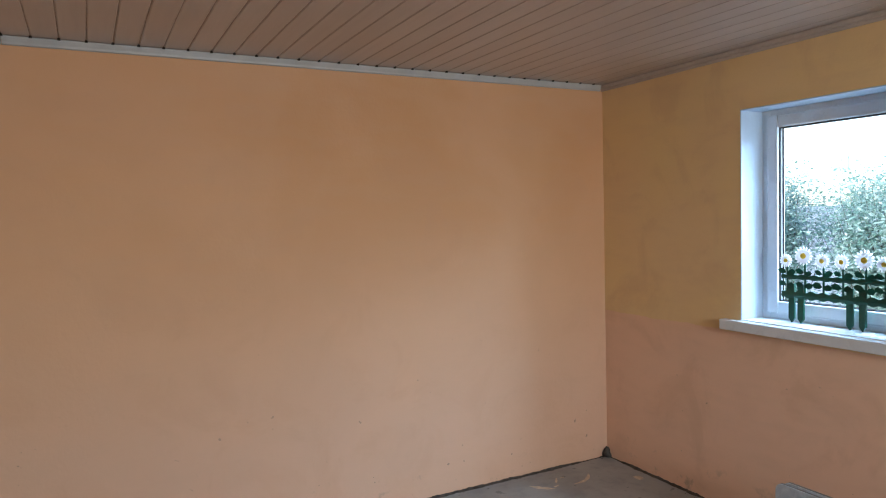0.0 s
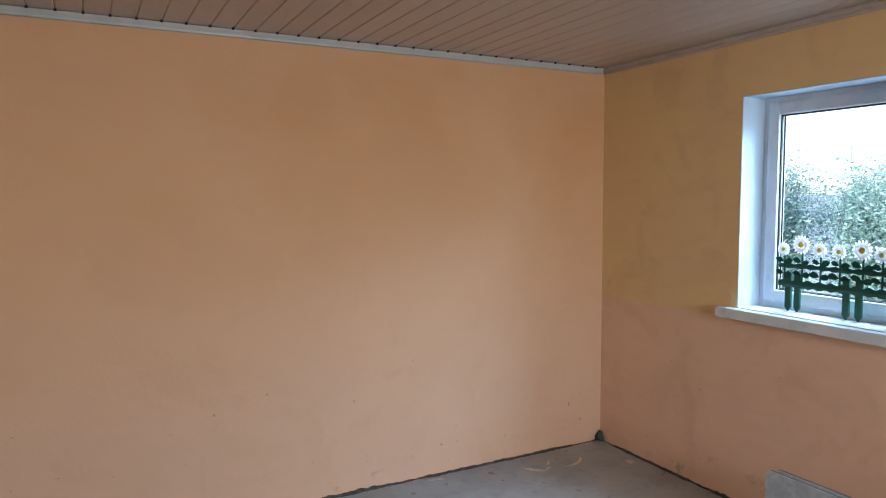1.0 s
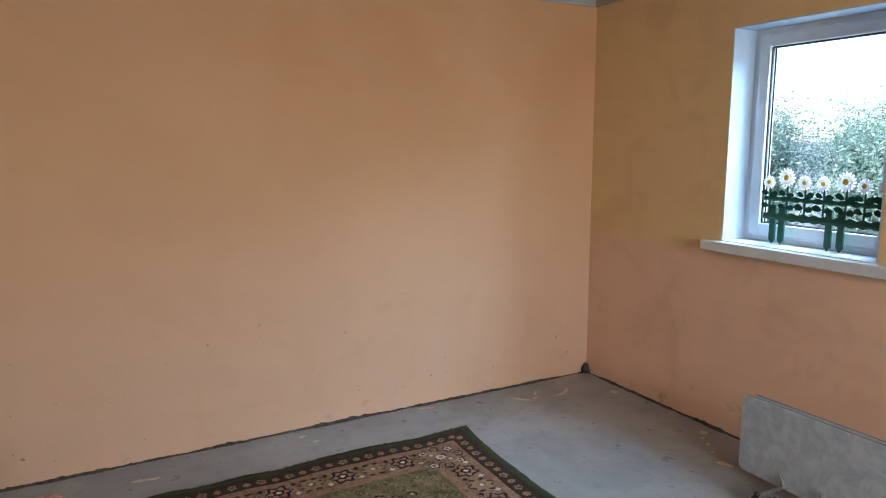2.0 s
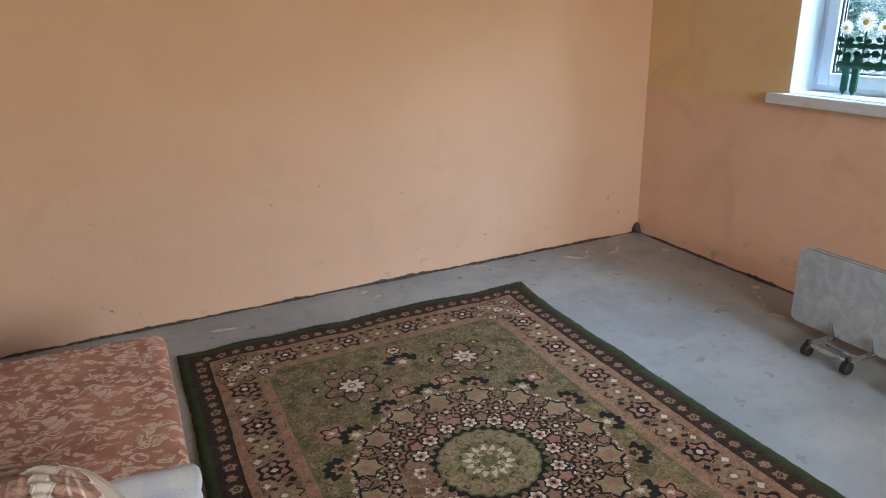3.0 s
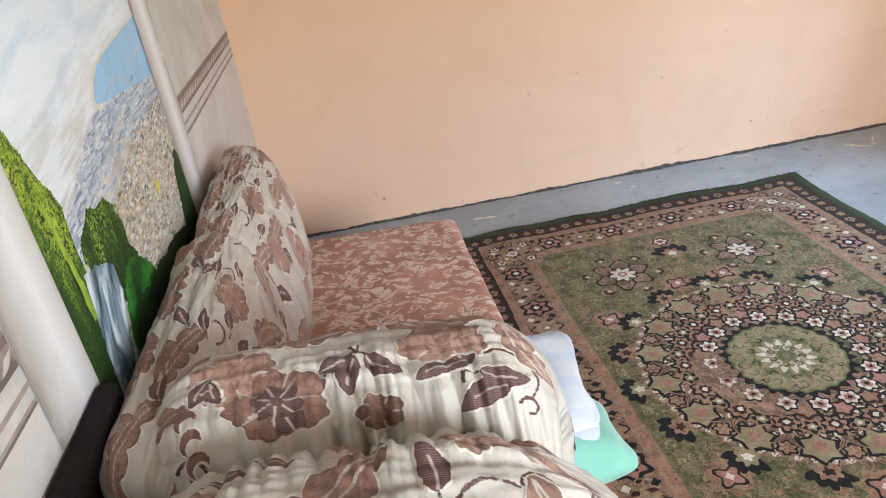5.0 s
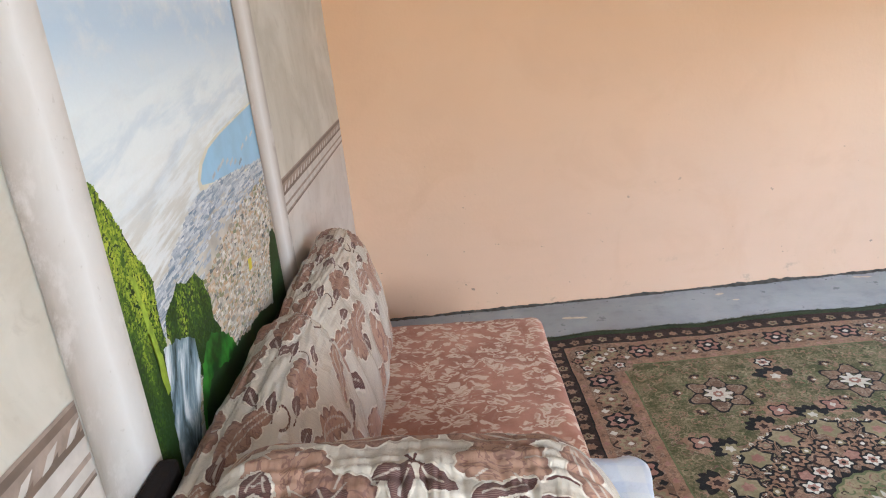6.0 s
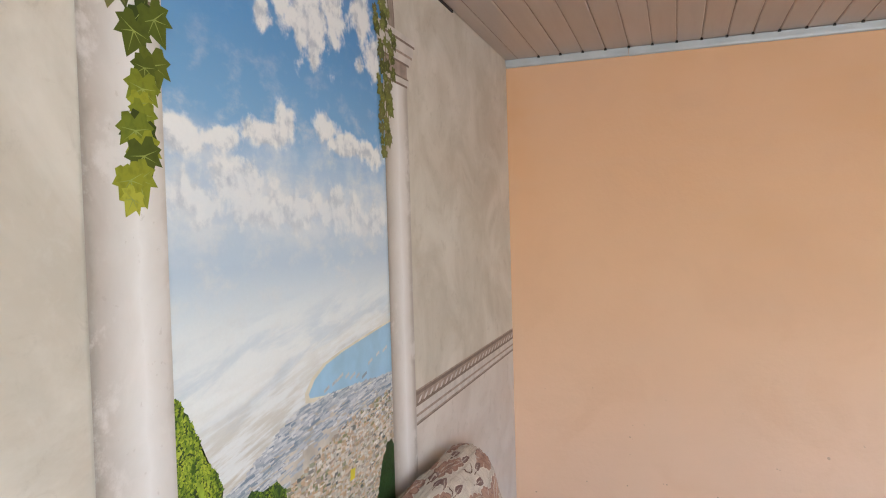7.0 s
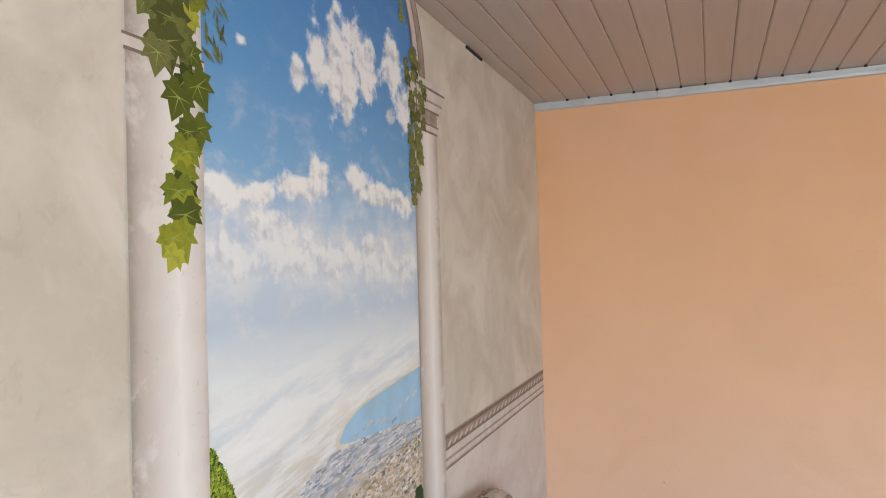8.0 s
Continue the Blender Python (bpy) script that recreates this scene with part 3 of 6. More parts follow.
fl = boxed((XW - 0.25, YS - 0.25, -0.12), (XE + T, YN + 0.25, 0.0))
floor = tagged(finish("floor", fl, M_FLOOR), "bare grey concrete floor with dull sheen and plaster smears", "floor", kind="structure")
floor["origin"] = [0, 0, 0]


def ceiling():
    """Ceiling of narrow plastic panels that run from south to north, with open V joints."""
    bm = bmesh.new()
    pitch = 0.1085
    x = 0.012 - pitch * 2
    box(bm, (XW - 0.25, YS - 0.25, CEIL + 0.004), (XE + T, YN + 0.25, CEIL + 0.09), mi=1)
    while x < XE:
        x0, x1 = max(x + 0.002, XW), min(x + pitch - 0.002, XE)
        sag = 0.0012 * nz(x * 9.1, 3.0)
        if x1 - x0 > 0.02:
            vs = []
            for y in (YS, YN):
                vs.append([bm.verts.new(p) for p in ((x0, y, CEIL + 0.0035), (x0 + 0.004, y, CEIL + sag), (x1 - 0.004, y, CEIL + sag), (x1, y, CEIL + 0.0035))])
            for i in range(3):
                bm.faces.new((vs[0][i], vs[0][i + 1], vs[1][i + 1], vs[1][i]))
        x += pitch
    return tagged(finish("ceiling", bm, [M_PLANK, M_GROOVE]), "ceiling of narrow beige-grey plastic panels with dark joints", "ceiling", kind="structure")


ceiling()


def north_trim():
    """Pale L moulding with a rounded nose; a butt joint in it; dark gaps above it where the panel joints end."""
    bm = bmesh.new()
    prof = [(0.0, 2.452), (0.010, 2.451), (0.016, 2.455), (0.018, 2.464), (0.022, 2.472), (0.026, 2.482), (0.026, CEIL - 0.0015), (0.0, CEIL - 0.0015)]
    for a, b, drop in ((XW + 0.003, 0.443, 0.0), (0.446, XE - 0.03, -0.0015)):
        r0 = [bm.verts.new((a, YN - 0.001 - d, z + drop)) for d, z in prof]
        r1 = [bm.verts.new((b, YN - 0.001 - d, z + drop)) for d, z in prof]
        for i in range(len(prof)):
            j = (i + 1) % len(prof)
            bm.faces.new((r0[i], r0[j], r1[j], r1[i]))
        bm.faces.new(r0[::-1])
        bm.faces.new(r1)
    bmesh.ops.recalc_face_normals(bm, faces=bm.faces)
    t = tagged(finish("trim", bm, M_TRIM), "pale grey plastic ceiling moulding, dented", "moulding", kind="structure")
    t["origin"] = [0, 0, 0]
    g = bmesh.new()
    x = 0.012
    while x < XE - 0.08:
        box(g, (x - 0.006, YN - 0.036, CEIL - 0.007), (x + 0.006, YN - 0.027, CEIL + 0.004))
        x += 0.1085
    finish("panel_end_gap", g, M_GAPDARK, t)


def side_trim(name, x, sgn, y0, y1, mat, label):
    bm = bmesh.new()
    prof = [(0.0, 2.450), (0.008, 2.450), (0.012, 2.458), (0.012, 2.466), (0.020, 2.470), (0.024, 2.478), (0.024, CEIL - 0.0015), (0.0, CEIL - 0.0015)]
    r0 = [bm.verts.new((x + sgn * (d + 0.001), y0, z)) for d, z in prof]
    r1 = [bm.verts.new((x + sgn * (d + 0.001), y1, z)) for d, z in prof]
    for i in range(len(prof)):
        j = (i + 1) % len(prof)
        bm.faces.new((r0[i], r0[j], r1[j], r1[i]))
    bm.faces.new(r0[::-1])
    bm.faces.new(r1)
    bmesh.ops.recalc_face_normals(bm, faces=bm.faces)
    tagged(finish(name, bm, mat), label, "moulding", kind="structure")


north_trim()
side_trim("trim", XE, -1, YS, YN - 0.002, M_TRIM_E, "beige plastic ceiling moulding with a stepped profile")
gap = boxed((XW + 0.0005, 3.03, CEIL - 0.010), (XW + 0.006, 3.215, CEIL - 0.0005))
tagged(finish("trim", gap, M_GAPDARK), "dark open gap between ceiling and papered wall", "gap", kind="structure")


def mortar_line(name, p0, p1, inward, label):
    """Rough dark mortar left along the foot of a wall, of uneven height and width."""
    bm = bmesh.new()
    p0, p1, w = Vector(p0), Vector(p1), Vector(inward)
    n = int((p1 - p0).length / 0.012)
    prev = None
    for i in range(n + 1):
        p = p0.lerp(p1, i / n)
        s = p.x * 1.0 + p.y * 1.7
        hgt = 0.009 + 0.010 * nz(s, 1.0, 0, 4.1) + 0.007 * nz(s, 4.0, 0, 23) + 0.022 * max(0, nz(s, 9.0, 0, 1.7)) + 0.012 * max(0, nz(s, 5.0, 0, 9) - 0.25)
        wid = 0.014 + 0.008 * nz(s, 2.0, 0, 9) + 0.008 * nz(s, 7.0, 0, 40)
        gate = 0.35 + 0.65 * min(1.0, max(0.0, 0.6 + 1.6 * nz(s, 3.0, 0, 3.1)))
        hgt, wid = max(hgt * gate + 0.004 * nz(s, 8.0, 0, 70), 0.0015), max(wid * gate, 0.002)
        ring = [bm.verts.new(p + Vector((0, 0, hgt))), bm.verts.new(p + w * (wid * 0.35) + Vector((0, 0, hgt * 0.85))), bm.verts.new(p + w * wid * 0.8 + Vector((0, 0, hgt * 0.35))), bm.verts.new(p + w * wid * 1.3 + Vector((0, 0, 0.0004)))]
        if prev:
            for a in range(3):
                bm.faces.new((prev[a], prev[a + 1], ring[a + 1], ring[a]))
        prev = ring
    bmesh.ops.recalc_face_normals(bm, faces=bm.faces)
    base = tagged(finish(name, bm, M_MORTAR), label, "mortar", kind="structure")
    base["origin"] = [0, 0, 0]
    rng = random.Random(len(label))
    cr = bmesh.new()
    for _ in range(150):
        p = p0.lerp(p1, rng.random()) + w * abs(rng.gauss(0.012, 0.016))
        r = rng.uniform(0.0015, 0.005)
        vs = [cr.verts.new(p + Vector((r * math.cos(a) * rng.uniform(0.6, 1.2), r * math.sin(a) * rng.uniform(0.6, 1.2), 0.0003))) for a in (0, 1.3, 2.6, 3.9, 5.2)]
        top = cr.verts.new(p + Vector((0, 0, r * rng.uniform(0.4, 0.9))))
        for q in range(5):
            cr.faces.new((vs[q], vs[(q + 1) % 5], top))
    tagged(finish("mortar_crumbs", cr, M_MORTAR, base, "loose dark crumbs"), kind="stuff")


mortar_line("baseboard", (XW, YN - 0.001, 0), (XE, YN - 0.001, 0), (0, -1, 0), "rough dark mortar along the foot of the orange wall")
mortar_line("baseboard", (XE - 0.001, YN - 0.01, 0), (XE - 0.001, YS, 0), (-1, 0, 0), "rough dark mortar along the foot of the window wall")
lump = bmesh.new()
bmesh.ops.create_icosphere(lump, subdivisions=3, radius=0.03)
for v in lump.verts:
    v.co *= 1 + 0.5 * nz(v.co.x, v.co.y, v.co.z, 45)
    v.co = Vector((XE - 0.016, YN - 0.016, 0.012)) + Vector((v.co.x, v.co.y, v.co.z * (1.9 if v.co.z > 0 else 0.4)))
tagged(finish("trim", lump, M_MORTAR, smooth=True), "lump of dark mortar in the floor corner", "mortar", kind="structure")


def smear(x, y, length, width, turn, bend=0.0):
    bm = bmesh.new()
    n = 10
    c, s = math.cos(turn), math.sin(turn)
    up, lo = [], []
    for i in range(n + 1):
        u = i / n - 0.5
        w = width * math.sqrt(max(0.02, 1 - (2 * u) ** 2)) * (0.7 + 0.5 * nz(u * 7 + x * 9, y * 5)) * 0.5
        a, b = u * length, bend * (u * u * 4)
        for lst, sg in ((up, 1), (lo, -1)):
            q = b + sg * w
            lst.append(bm.verts.new((x + a * c - q * s, y + a * s + q * c, 0.0012)))
    for i in range(n):
        bm.faces.new((lo[i], lo[i + 1], up[i + 1], up[i]))
    finish("plaster_smear", bm, M_SMEAR, floor, "dried cream plaster smear")


for a in ((3.098, 3.88, 0.16, 0.045, -0.8, 0.01), (3.404, 3.845, 0.20, 0.035, 0.45, 0.03), (3.70, 3.70, 0.05, 0.10, 0.0), (0.932, 3.89, 0.13, 0.045, -0.15),
          (1.731, 4.004, 0.05, 0.035, 0.3), (1.782, 3.914, 0.035, 0.03, 0.0), (2.51, 4.04, 0.10, 0.03, -0.2), (3.70, 2.99, 0.05, 0.07, 0.8),
          (3.496, 2.674, 0.09, 0.05, 1.9, 0.01), (3.597, 2.874, 0.04, 0.03, 0.5), (3.24, 3.93, 0.08, 0.02, 0.9), (3.19, 3.86, 0.05, 0.02, 0.3), (3.64, 2.94, 0.03, 0.03, 1.0), (3.55, 2.80, 0.03, 0.02, 0.2), (3.30, 3.95, 0.04, 0.015, 0.1)):
    smear(*a)


# ---- window ----
def window():
    root = thing("window_1", (XE + 0.17, (WY0 + WY1) / 2, WZ0), "white plastic window with a single sash and clear pane", "window", kind="structure")
    xf = XE + 0.17
    lining = bmesh.new()
    t = 0.006
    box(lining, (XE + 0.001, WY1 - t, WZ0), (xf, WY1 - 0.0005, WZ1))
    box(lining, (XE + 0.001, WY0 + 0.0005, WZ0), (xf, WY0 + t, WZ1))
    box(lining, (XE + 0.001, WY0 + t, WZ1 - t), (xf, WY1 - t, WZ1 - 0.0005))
    part("reveal", lining, M_REVEAL, root, "smooth white plastered reveal, blue skylight put into its colour")

    def rect_bars(name, x0, x1, y0, y1, z0, z1, w, bev, label=""):
        bm = bmesh.new()
        box(bm, (x0, y0, z0), (x1, y0 + w, z1), bev)
        box(bm, (x0, y1 - w, z0), (x1, y1, z1), bev)
        box(bm, (x0, y0 + w, z0), (x1, y1 - w, z0 + w), bev)
        box(bm, (x0, y0 + w, z1 - w), (x1, y1 - w, z1), bev)
        return part(name, bm, M_PVC, root, label)

    rect_bars("window_frame", xf, xf + 0.07, WY0, WY1, WZ0, WZ1, 0.055, 0.004)
    rect_bars("sash", xf - 0.014, xf + 0.05, WY0 + 0.038, WY1 - 0.038, WZ0 + 0.034, WZ1 - 0.034, 0.065, 0.008, "white sash with rounded edges")
    gy0, gy1, gz0, gz1 = WY0 + 0.103, WY1 - 0.103, WZ0 + 0.099, WZ1 - 0.099
    seal = bmesh.new()
    for lo, hi in (((gy0, gz0), (gy0 + 0.006, gz1)), ((gy1 - 0.006, gz0), (gy1, gz1)), ((gy0 + 0.006, gz0), (gy1 - 0.006, gz0 + 0.006)), ((gy0 + 0.006, gz1 - 0.006), (gy1 - 0.006, gz1))):
        box(seal, (xf + 0.002, lo[0], lo[1]), (xf + 0.012, hi[0], hi[1]))
        box(seal, (xf + 0.030, lo[0], lo[1]), (xf + 0.034, hi[0], hi[1]))
    part("seal", seal, M_RUBBER, root, "thin black rubber seal")
    pane = part("pane", boxed((xf + 0.016, gy0 + 0.002, gz0 + 0.002), (xf + 0.020, gy1 - 0.002, gz1 - 0.002)), M_GLASS, root)
    pane.visible_shadow = False
    bm = boxed((XE - 0.052, WY0 - 0.115, WZ0 - 0.055), (XE - 0.0005, WY1 + 0.098, WZ0), 0.006)
    box(bm, (XE - 0.0005, WY0 + 0.001, WZ0 - 0.0), (xf - 0.001, WY1 - 0.001, WZ0 + 0.004))
    part("window_sill", bm, M_PVC, root, "white plastic sill board standing proud of the wall")


window()


# ---- outside ----
def outside():
    bm = boxed((XE + T + 0.3, -900, -0.62), (1500, 900, -0.6))
    tagged(finish("ground", bm, M_SOIL), "pale frosty ground beyond the window", "ground", kind="structure")
    for k, (cx, cy, hgt, wid) in enumerate(((9.4, 7.2, 2.70, 1.5), (9.9, 5.6, 2.55, 1.5), (9.2, 4.3, 2.75, 1.4), (10.1, 2.9, 2.6, 1.5), (9.6, 9.0, 2.5, 1.5), (11.4, 6.3, 2.6, 1.6), (11.6, 4.2, 3.1, 1.6), (11.2, 8.3, 2.65, 1.6), (12.6, 7.4, 2.75, 1.7), (12.9, 5.3, 2.9, 1.7), (12.4, 9.6, 2.7, 1.7))):
        rng = random.Random(40 + k)
        root = thing("shrub", (cx, cy, -0.6), "tall dense garden shrub with small grey-green leaves", "shrub", "shrubs outside the window")
        tw, lf = bmesh.new(), bmesh.new()
        for _ in range(36):
            a, s = rng.uniform(0, 6.283), rng.uniform(0.1, 1.0) * wid * 0.6
            top = hgt * rng.uniform(0.7, 1.08) * (1 - 0.25 * (s / wid) ** 2)
            p0 = Vector((cx + rng.uniform(-0.2, 0.2), cy + rng.uniform(-0.3, 0.3), -0.62))
            p2 = Vector((cx + s * math.cos(a), cy + s * math.sin(a), top - 0.6))
            p1 = p0.lerp(p2, 0.5) + Vector((rng.uniform(-0.1, 0.1), rng.uniform(-0.1, 0.1), 0.1))
            tube(tw, [p0, p1, p2], [0.009, 0.006, 0.002], 5)
            for _ in range(560):
                u = rng.uniform(0.05, 1.03)
                c = (p0.lerp(p1, u * 2) if u < 0.5 else p1.lerp(p2, u * 2 - 1)) + Vector([rng.gauss(0, 0.15) for _ in range(3)])
                d = Vector([rng.gauss(0, 1) for _ in range(3)]).normalized()
                e = d.orthogonal().normalized()
                L = rng.uniform(0.020, 0.040)
                poly(lf, [c - d * L, c + e * L * 0.45, c + d * L, c - e * L * 0.45])
        part("branches", tw, M_TWIG, root, "thin brown stems")
        part("crown", lf, M_LEAF_OUT, root, "small grey-green leaves")
    # pale blue square of unknown nature; the pole is added to carry it
    s = thing("distant_panel", (26, 16.4, -0.6), "small pale blue square against the sky, on an added thin pole", "sign")
    part("panel", boxed((26, 16.05, 2.9), (26.06, 16.75, 3.5), 0.01), M_FARPANEL, s)
    part("pole", tube(bmesh.new(), [(26.08, 16.4, -0.61), (26.08, 16.4, 3.2)], 0.015, 8), M_FARPANEL, s)


outside()


# ---- mural on the papered wall ----
def mural():
    root = thing("wall_mural", (XW, 2.07, 0.0), "photo mural of columns, ivy, sky and a far bay", "mural")
    y0, y1, r0, r1 = 1.434, 1.603, 2.522, 2.712

    def X(layer):
        return XW + 0.001 + 0.0002 * layer

    def ragged(pts, rough):
        """The outline cut into short pieces that wander, so that leaves and banks have no straight edge."""
        out = []
        for (ya, za), (yb, zb) in zip(pts, pts[1:] + pts[:1]):
            n = max(1, int(math.hypot(yb - ya, zb - za) / 0.009))
            for i in range(n):
                y, z = ya + (yb - ya) * i / n, za + (zb - za) * i / n
                out.append((y + rough * 1.3 * nz(y, z, 3.0, 75), z + rough * 1.3 * nz(y, z, 8.0, 75)))
        return out

    def sheet(name, pts, layer, mat, label="", rough=0.0):
        bm = bmesh.new()
        pts = ragged(pts, rough) if rough else pts
        f = poly(bm, [(X(layer), y, z) for y, z in pts])
        bmesh.ops.triangulate(bm, faces=[f])
        return part(name, bm, mat, root, label)

    sheet("sky_print", [(y1 - 0.01, 0.55), (r0 + 0.02, 0.55), (r0 + 0.02, CEIL), (y1 - 0.01, CEIL)], 0, M_SKY, "printed blue sky with white clouds over a hazy shore")
    rng = random.Random(7)
    # bay and shore
    coast = [(2.045, 1.272), (2.075, 1.300), (2.13, 1.324), (2.22, 1.340), (2.33, 1.353), (2.43, 1.364), (2.54, 1.376)]
    sheet("shore_print", [(a - 0.016 * (1 - i / 7), b + 0.0055) for i, (a, b) in enumerate(coast)] + [(2.54, 1.15), (2.03, 1.255)], 1, M_SHORE)
    sheet("bay_print", coast + [(2.54, 1.215), (2.40, 1.232), (2.25, 1.245), (2.12, 1.252), (2.05, 1.262)], 2, M_SEA, "printed pale blue bay")
    sheet("town_print", [(1.60, 1.06), (1.75, 1.12), (1.88, 1.185), (2.00, 1.24), (2.15, 1.245), (2.30, 1.225), (2.54, 1.20), (2.54, 0.86), (1.60, 0.86)], 3, M_TOWNBASE)
    ships, far, near = bmesh.new(), bmesh.new(), bmesh.new()

    def blot(bm, y, z, w, h, lay, shear=0.25):
        poly(bm, [(X(lay), y - w, z - h - shear * w), (X(lay), y + w, z - h + shear * w), (X(lay), y + w * 0.9, z + h + shear * w), (X(lay), y - w, z + h - shear * w)])

    for y, z in ((2.13, 1.265), (2.17, 1.272), (2.20, 1.279), (2.24, 1.275), (2.27, 1.268), (2.38, 1.285), (2.43, 1.297), (2.48, 1.302), (2.30, 1.262), (2.34, 1.255)):
        blot(ships, y, z, rng.uniform(0.010, 0.022), 0.004, 4, 0.3)
    tagged(part("pier_print", ships, M_TOWNFAR, root, "printed piers and ships"), kind="stuff")
    for _ in range(1500):
        y = rng.uniform(1.62, 2.53)
        top = np.interp(y, [1.6, 1.8, 1.9, 2.0, 2.15, 2.3, 2.54], [1.12, 1.17, 1.21, 1.25, 1.25, 1.24, 1.225])
        z = top - abs(rng.gauss(0, 0.055))
        blot(far, y, z, rng.uniform(0.006, 0.026), rng.uniform(0.001, 0.0035), 4 + rng.random() * 0.9, rng.uniform(-0.02, 0.20))
    tagged(part("far_town_print", far, M_TOWNFAR, root, "printed pale roofs of a far town"), kind="stuff")
    for _ in range(4200):
        y = rng.uniform(1.70, 2.53)
        top = np.interp(y, [1.7, 1.95, 2.2, 2.54], [1.0, 1.09, 1.15, 1.185])
        z = rng.uniform(0.88, top)
        blot(near, y, z, rng.uniform(0.003, 0.013), rng.uniform(0.0012, 0.0050), 5.2 + rng.random() * 0.9, rng.uniform(-0.15, 0.22))
    tagged(part("town_roofs_print", near, M_TOWN, root, "printed roofs and trees of a near town"), kind="stuff")
    sheet("yellow_print", [(2.235, 1.0), (2.262, 1.0), (2.268, 1.026), (2.24, 1.03)], 7, M_YSPOT)

    def shrub_print(name, outline, layer, count, label, leaf=0.008):
        outline = ragged(outline, 0.007)
        bmb = bmesh.new()
        f = poly(bmb, [(X(layer), y, z) for y, z in outline])
        bmesh.ops.triangulate(bmb, faces=[f])
        base = part(name, bmb, M_BUSHBASE, root, label)
        bm = bmesh.new()
        ys, zs = [p[0] for p in outline], [p[1] for p in outline]
        made = 0
        while made < count:
            y, z = rng.uniform(min(ys) - 0.005, max(ys) + 0.005), rng.uniform(min(zs), max(zs) + 0.006)
            hit = False
            for (ya, za), (yb, zb) in zip(outline, outline[1:] + outline[:1]):
                if (za > z) != (zb > z) and y < (yb - ya) * (z - za) / (zb - za) + ya:
                    hit = not hit
            if not hit:
                continue
            made += 1
            a, L = rng.uniform(0, 3.14), leaf * rng.uniform(0.5, 1.3)
            lay = layer + 1 + rng.random() * 0.8
            c, s = math.cos(a) * L, math.sin(a) * L
            poly(bm, [(X(lay), y - c, z - s), (X(lay), y + s * 0.5, z - c * 0.5), (X(lay), y + c, z + s), (X(lay), y - s * 0.5, z + c * 0.5)])
        me = finish("leaves", bm, M_BUSH, None)
        me.parent = base
        return base

    shrub_print("cypress_print", [(1.595, 1.372), (1.622, 1.358), (1.652, 1.305), (1.675, 1.245), (1.706, 1.216), (1.724, 1.174), (1.712, 1.115), (1.715, 1.07), (1.70, 0.99), (1.68, 0.90), (1.66, 0.80), (1.595, 0.78)], 7, 3800, "printed sunlit cypress hedge", 0.005)
    shrub_print("shrub_print", [(1.728, 1.07), (1.735, 1.10), (1.775, 1.115), (1.812, 1.135), (1.85, 1.118), (1.90, 1.122), (1.935, 1.095), (1.95, 1.05), (1.945, 1.005), (1.975, 0.97), (1.92, 0.93), (1.84, 0.93), (1.75, 1.02)], 7, 1500, "printed round green shrub", 0.005)
    shrub_print("tree_print", [(2.40, 0.90), (2.44, 0.99), (2.475, 1.03), (2.51, 1.03), (2.53, 1.0), (2.54, 0.80), (2.36, 0.80)], 9, 500, "printed dark green tree", 0.005)
    sheet("sunny_branch_print", [(1.652, 1.215), (1.668, 1.20), (1.684, 1.10), (1.692, 1.04), (1.690, 0.985), (1.676, 0.985), (1.670, 1.05), (1.662, 1.13)], 10, M_LIME, "printed bright yellow-green branch", 0.005)
    sheet("stream_print", [(1.70, 1.06), (1.745, 1.05), (1.80, 1.035), (1.832, 1.015), (1.830, 0.955), (1.79, 0.90), (1.75, 0.82), (1.66, 0.82), (1.675, 0.93), (1.692, 1.0)], 9, M_WATERFALL, "printed white stream", 0.005)
    sheet("lawn_print", [(1.845, 0.96), (1.875, 0.975), (1.915, 0.985), (1.98, 0.96), (2.02, 0.925), (2.05, 0.88), (2.05, 0.80), (2.0, 0.74), (1.76, 0.74), (1.80, 0.89)], 10, M_GRASS, "printed bright green lawn edge", 0.007)
    sheet("hedge_print", [(1.82, 0.88), (1.88, 0.915), (1.94, 0.90), (2.00, 0.885), (2.06, 0.90), (2.15, 0.885), (2.25, 0.885), (2.45, 0.84), (2.52, 0.84), (2.52, 0.6), (1.60, 0.6), (1.65, 0.79), (1.77, 0.79)], 11, M_BUSHBASE, "", 0.006)

    # columns, capitals, arch
    sheet("column_print", [(y0, 0.5), (y1, 0.5), (y1, CEIL), (y0, CEIL)], 12, M_COL_L, "printed weathered stone column")
    sheet("column_print", [(r0, 0.5), (r1, 0.5), (r1, 2.20), (r0, 2.20)], 12, M_COL_R, "printed slim stone column")
    cap = bmesh.new()

    def strip(bm, ya, yb, za, zb, layer, mi):
        poly(bm, [(X(layer), ya, za), (X(layer), yb, za), (X(layer), yb, zb), (X(layer), ya, zb)], mi)

    for k, (ex, za, zb, mi) in enumerate(((0.0, 2.095, 2.102, 0), (0.012, 2.102, 2.120, 2), (0.012, 2.120, 2.125, 0), (0.0, 2.125, 2.165, 1), (0.02, 2.165, 2.172, 0), (0.035, 2.172, 2.195, 2), (0.05, 2.195, 2.203, 1), (0.06, 2.203, 2.235, 2), (0.075, 2.235, 2.243, 0), (0.078, 2.243, 2.262, 2))):
        strip(cap, r0 - ex * 0.6, r1 + ex, za, zb, 13, mi)
    bmesh.ops.remove_doubles(cap, verts=cap.verts, dist=1e-5)
    finish("capital_print", cap, [M_MOULD_D, M_MOULD_M, M_MOULD_L], root, "printed moulded capital")
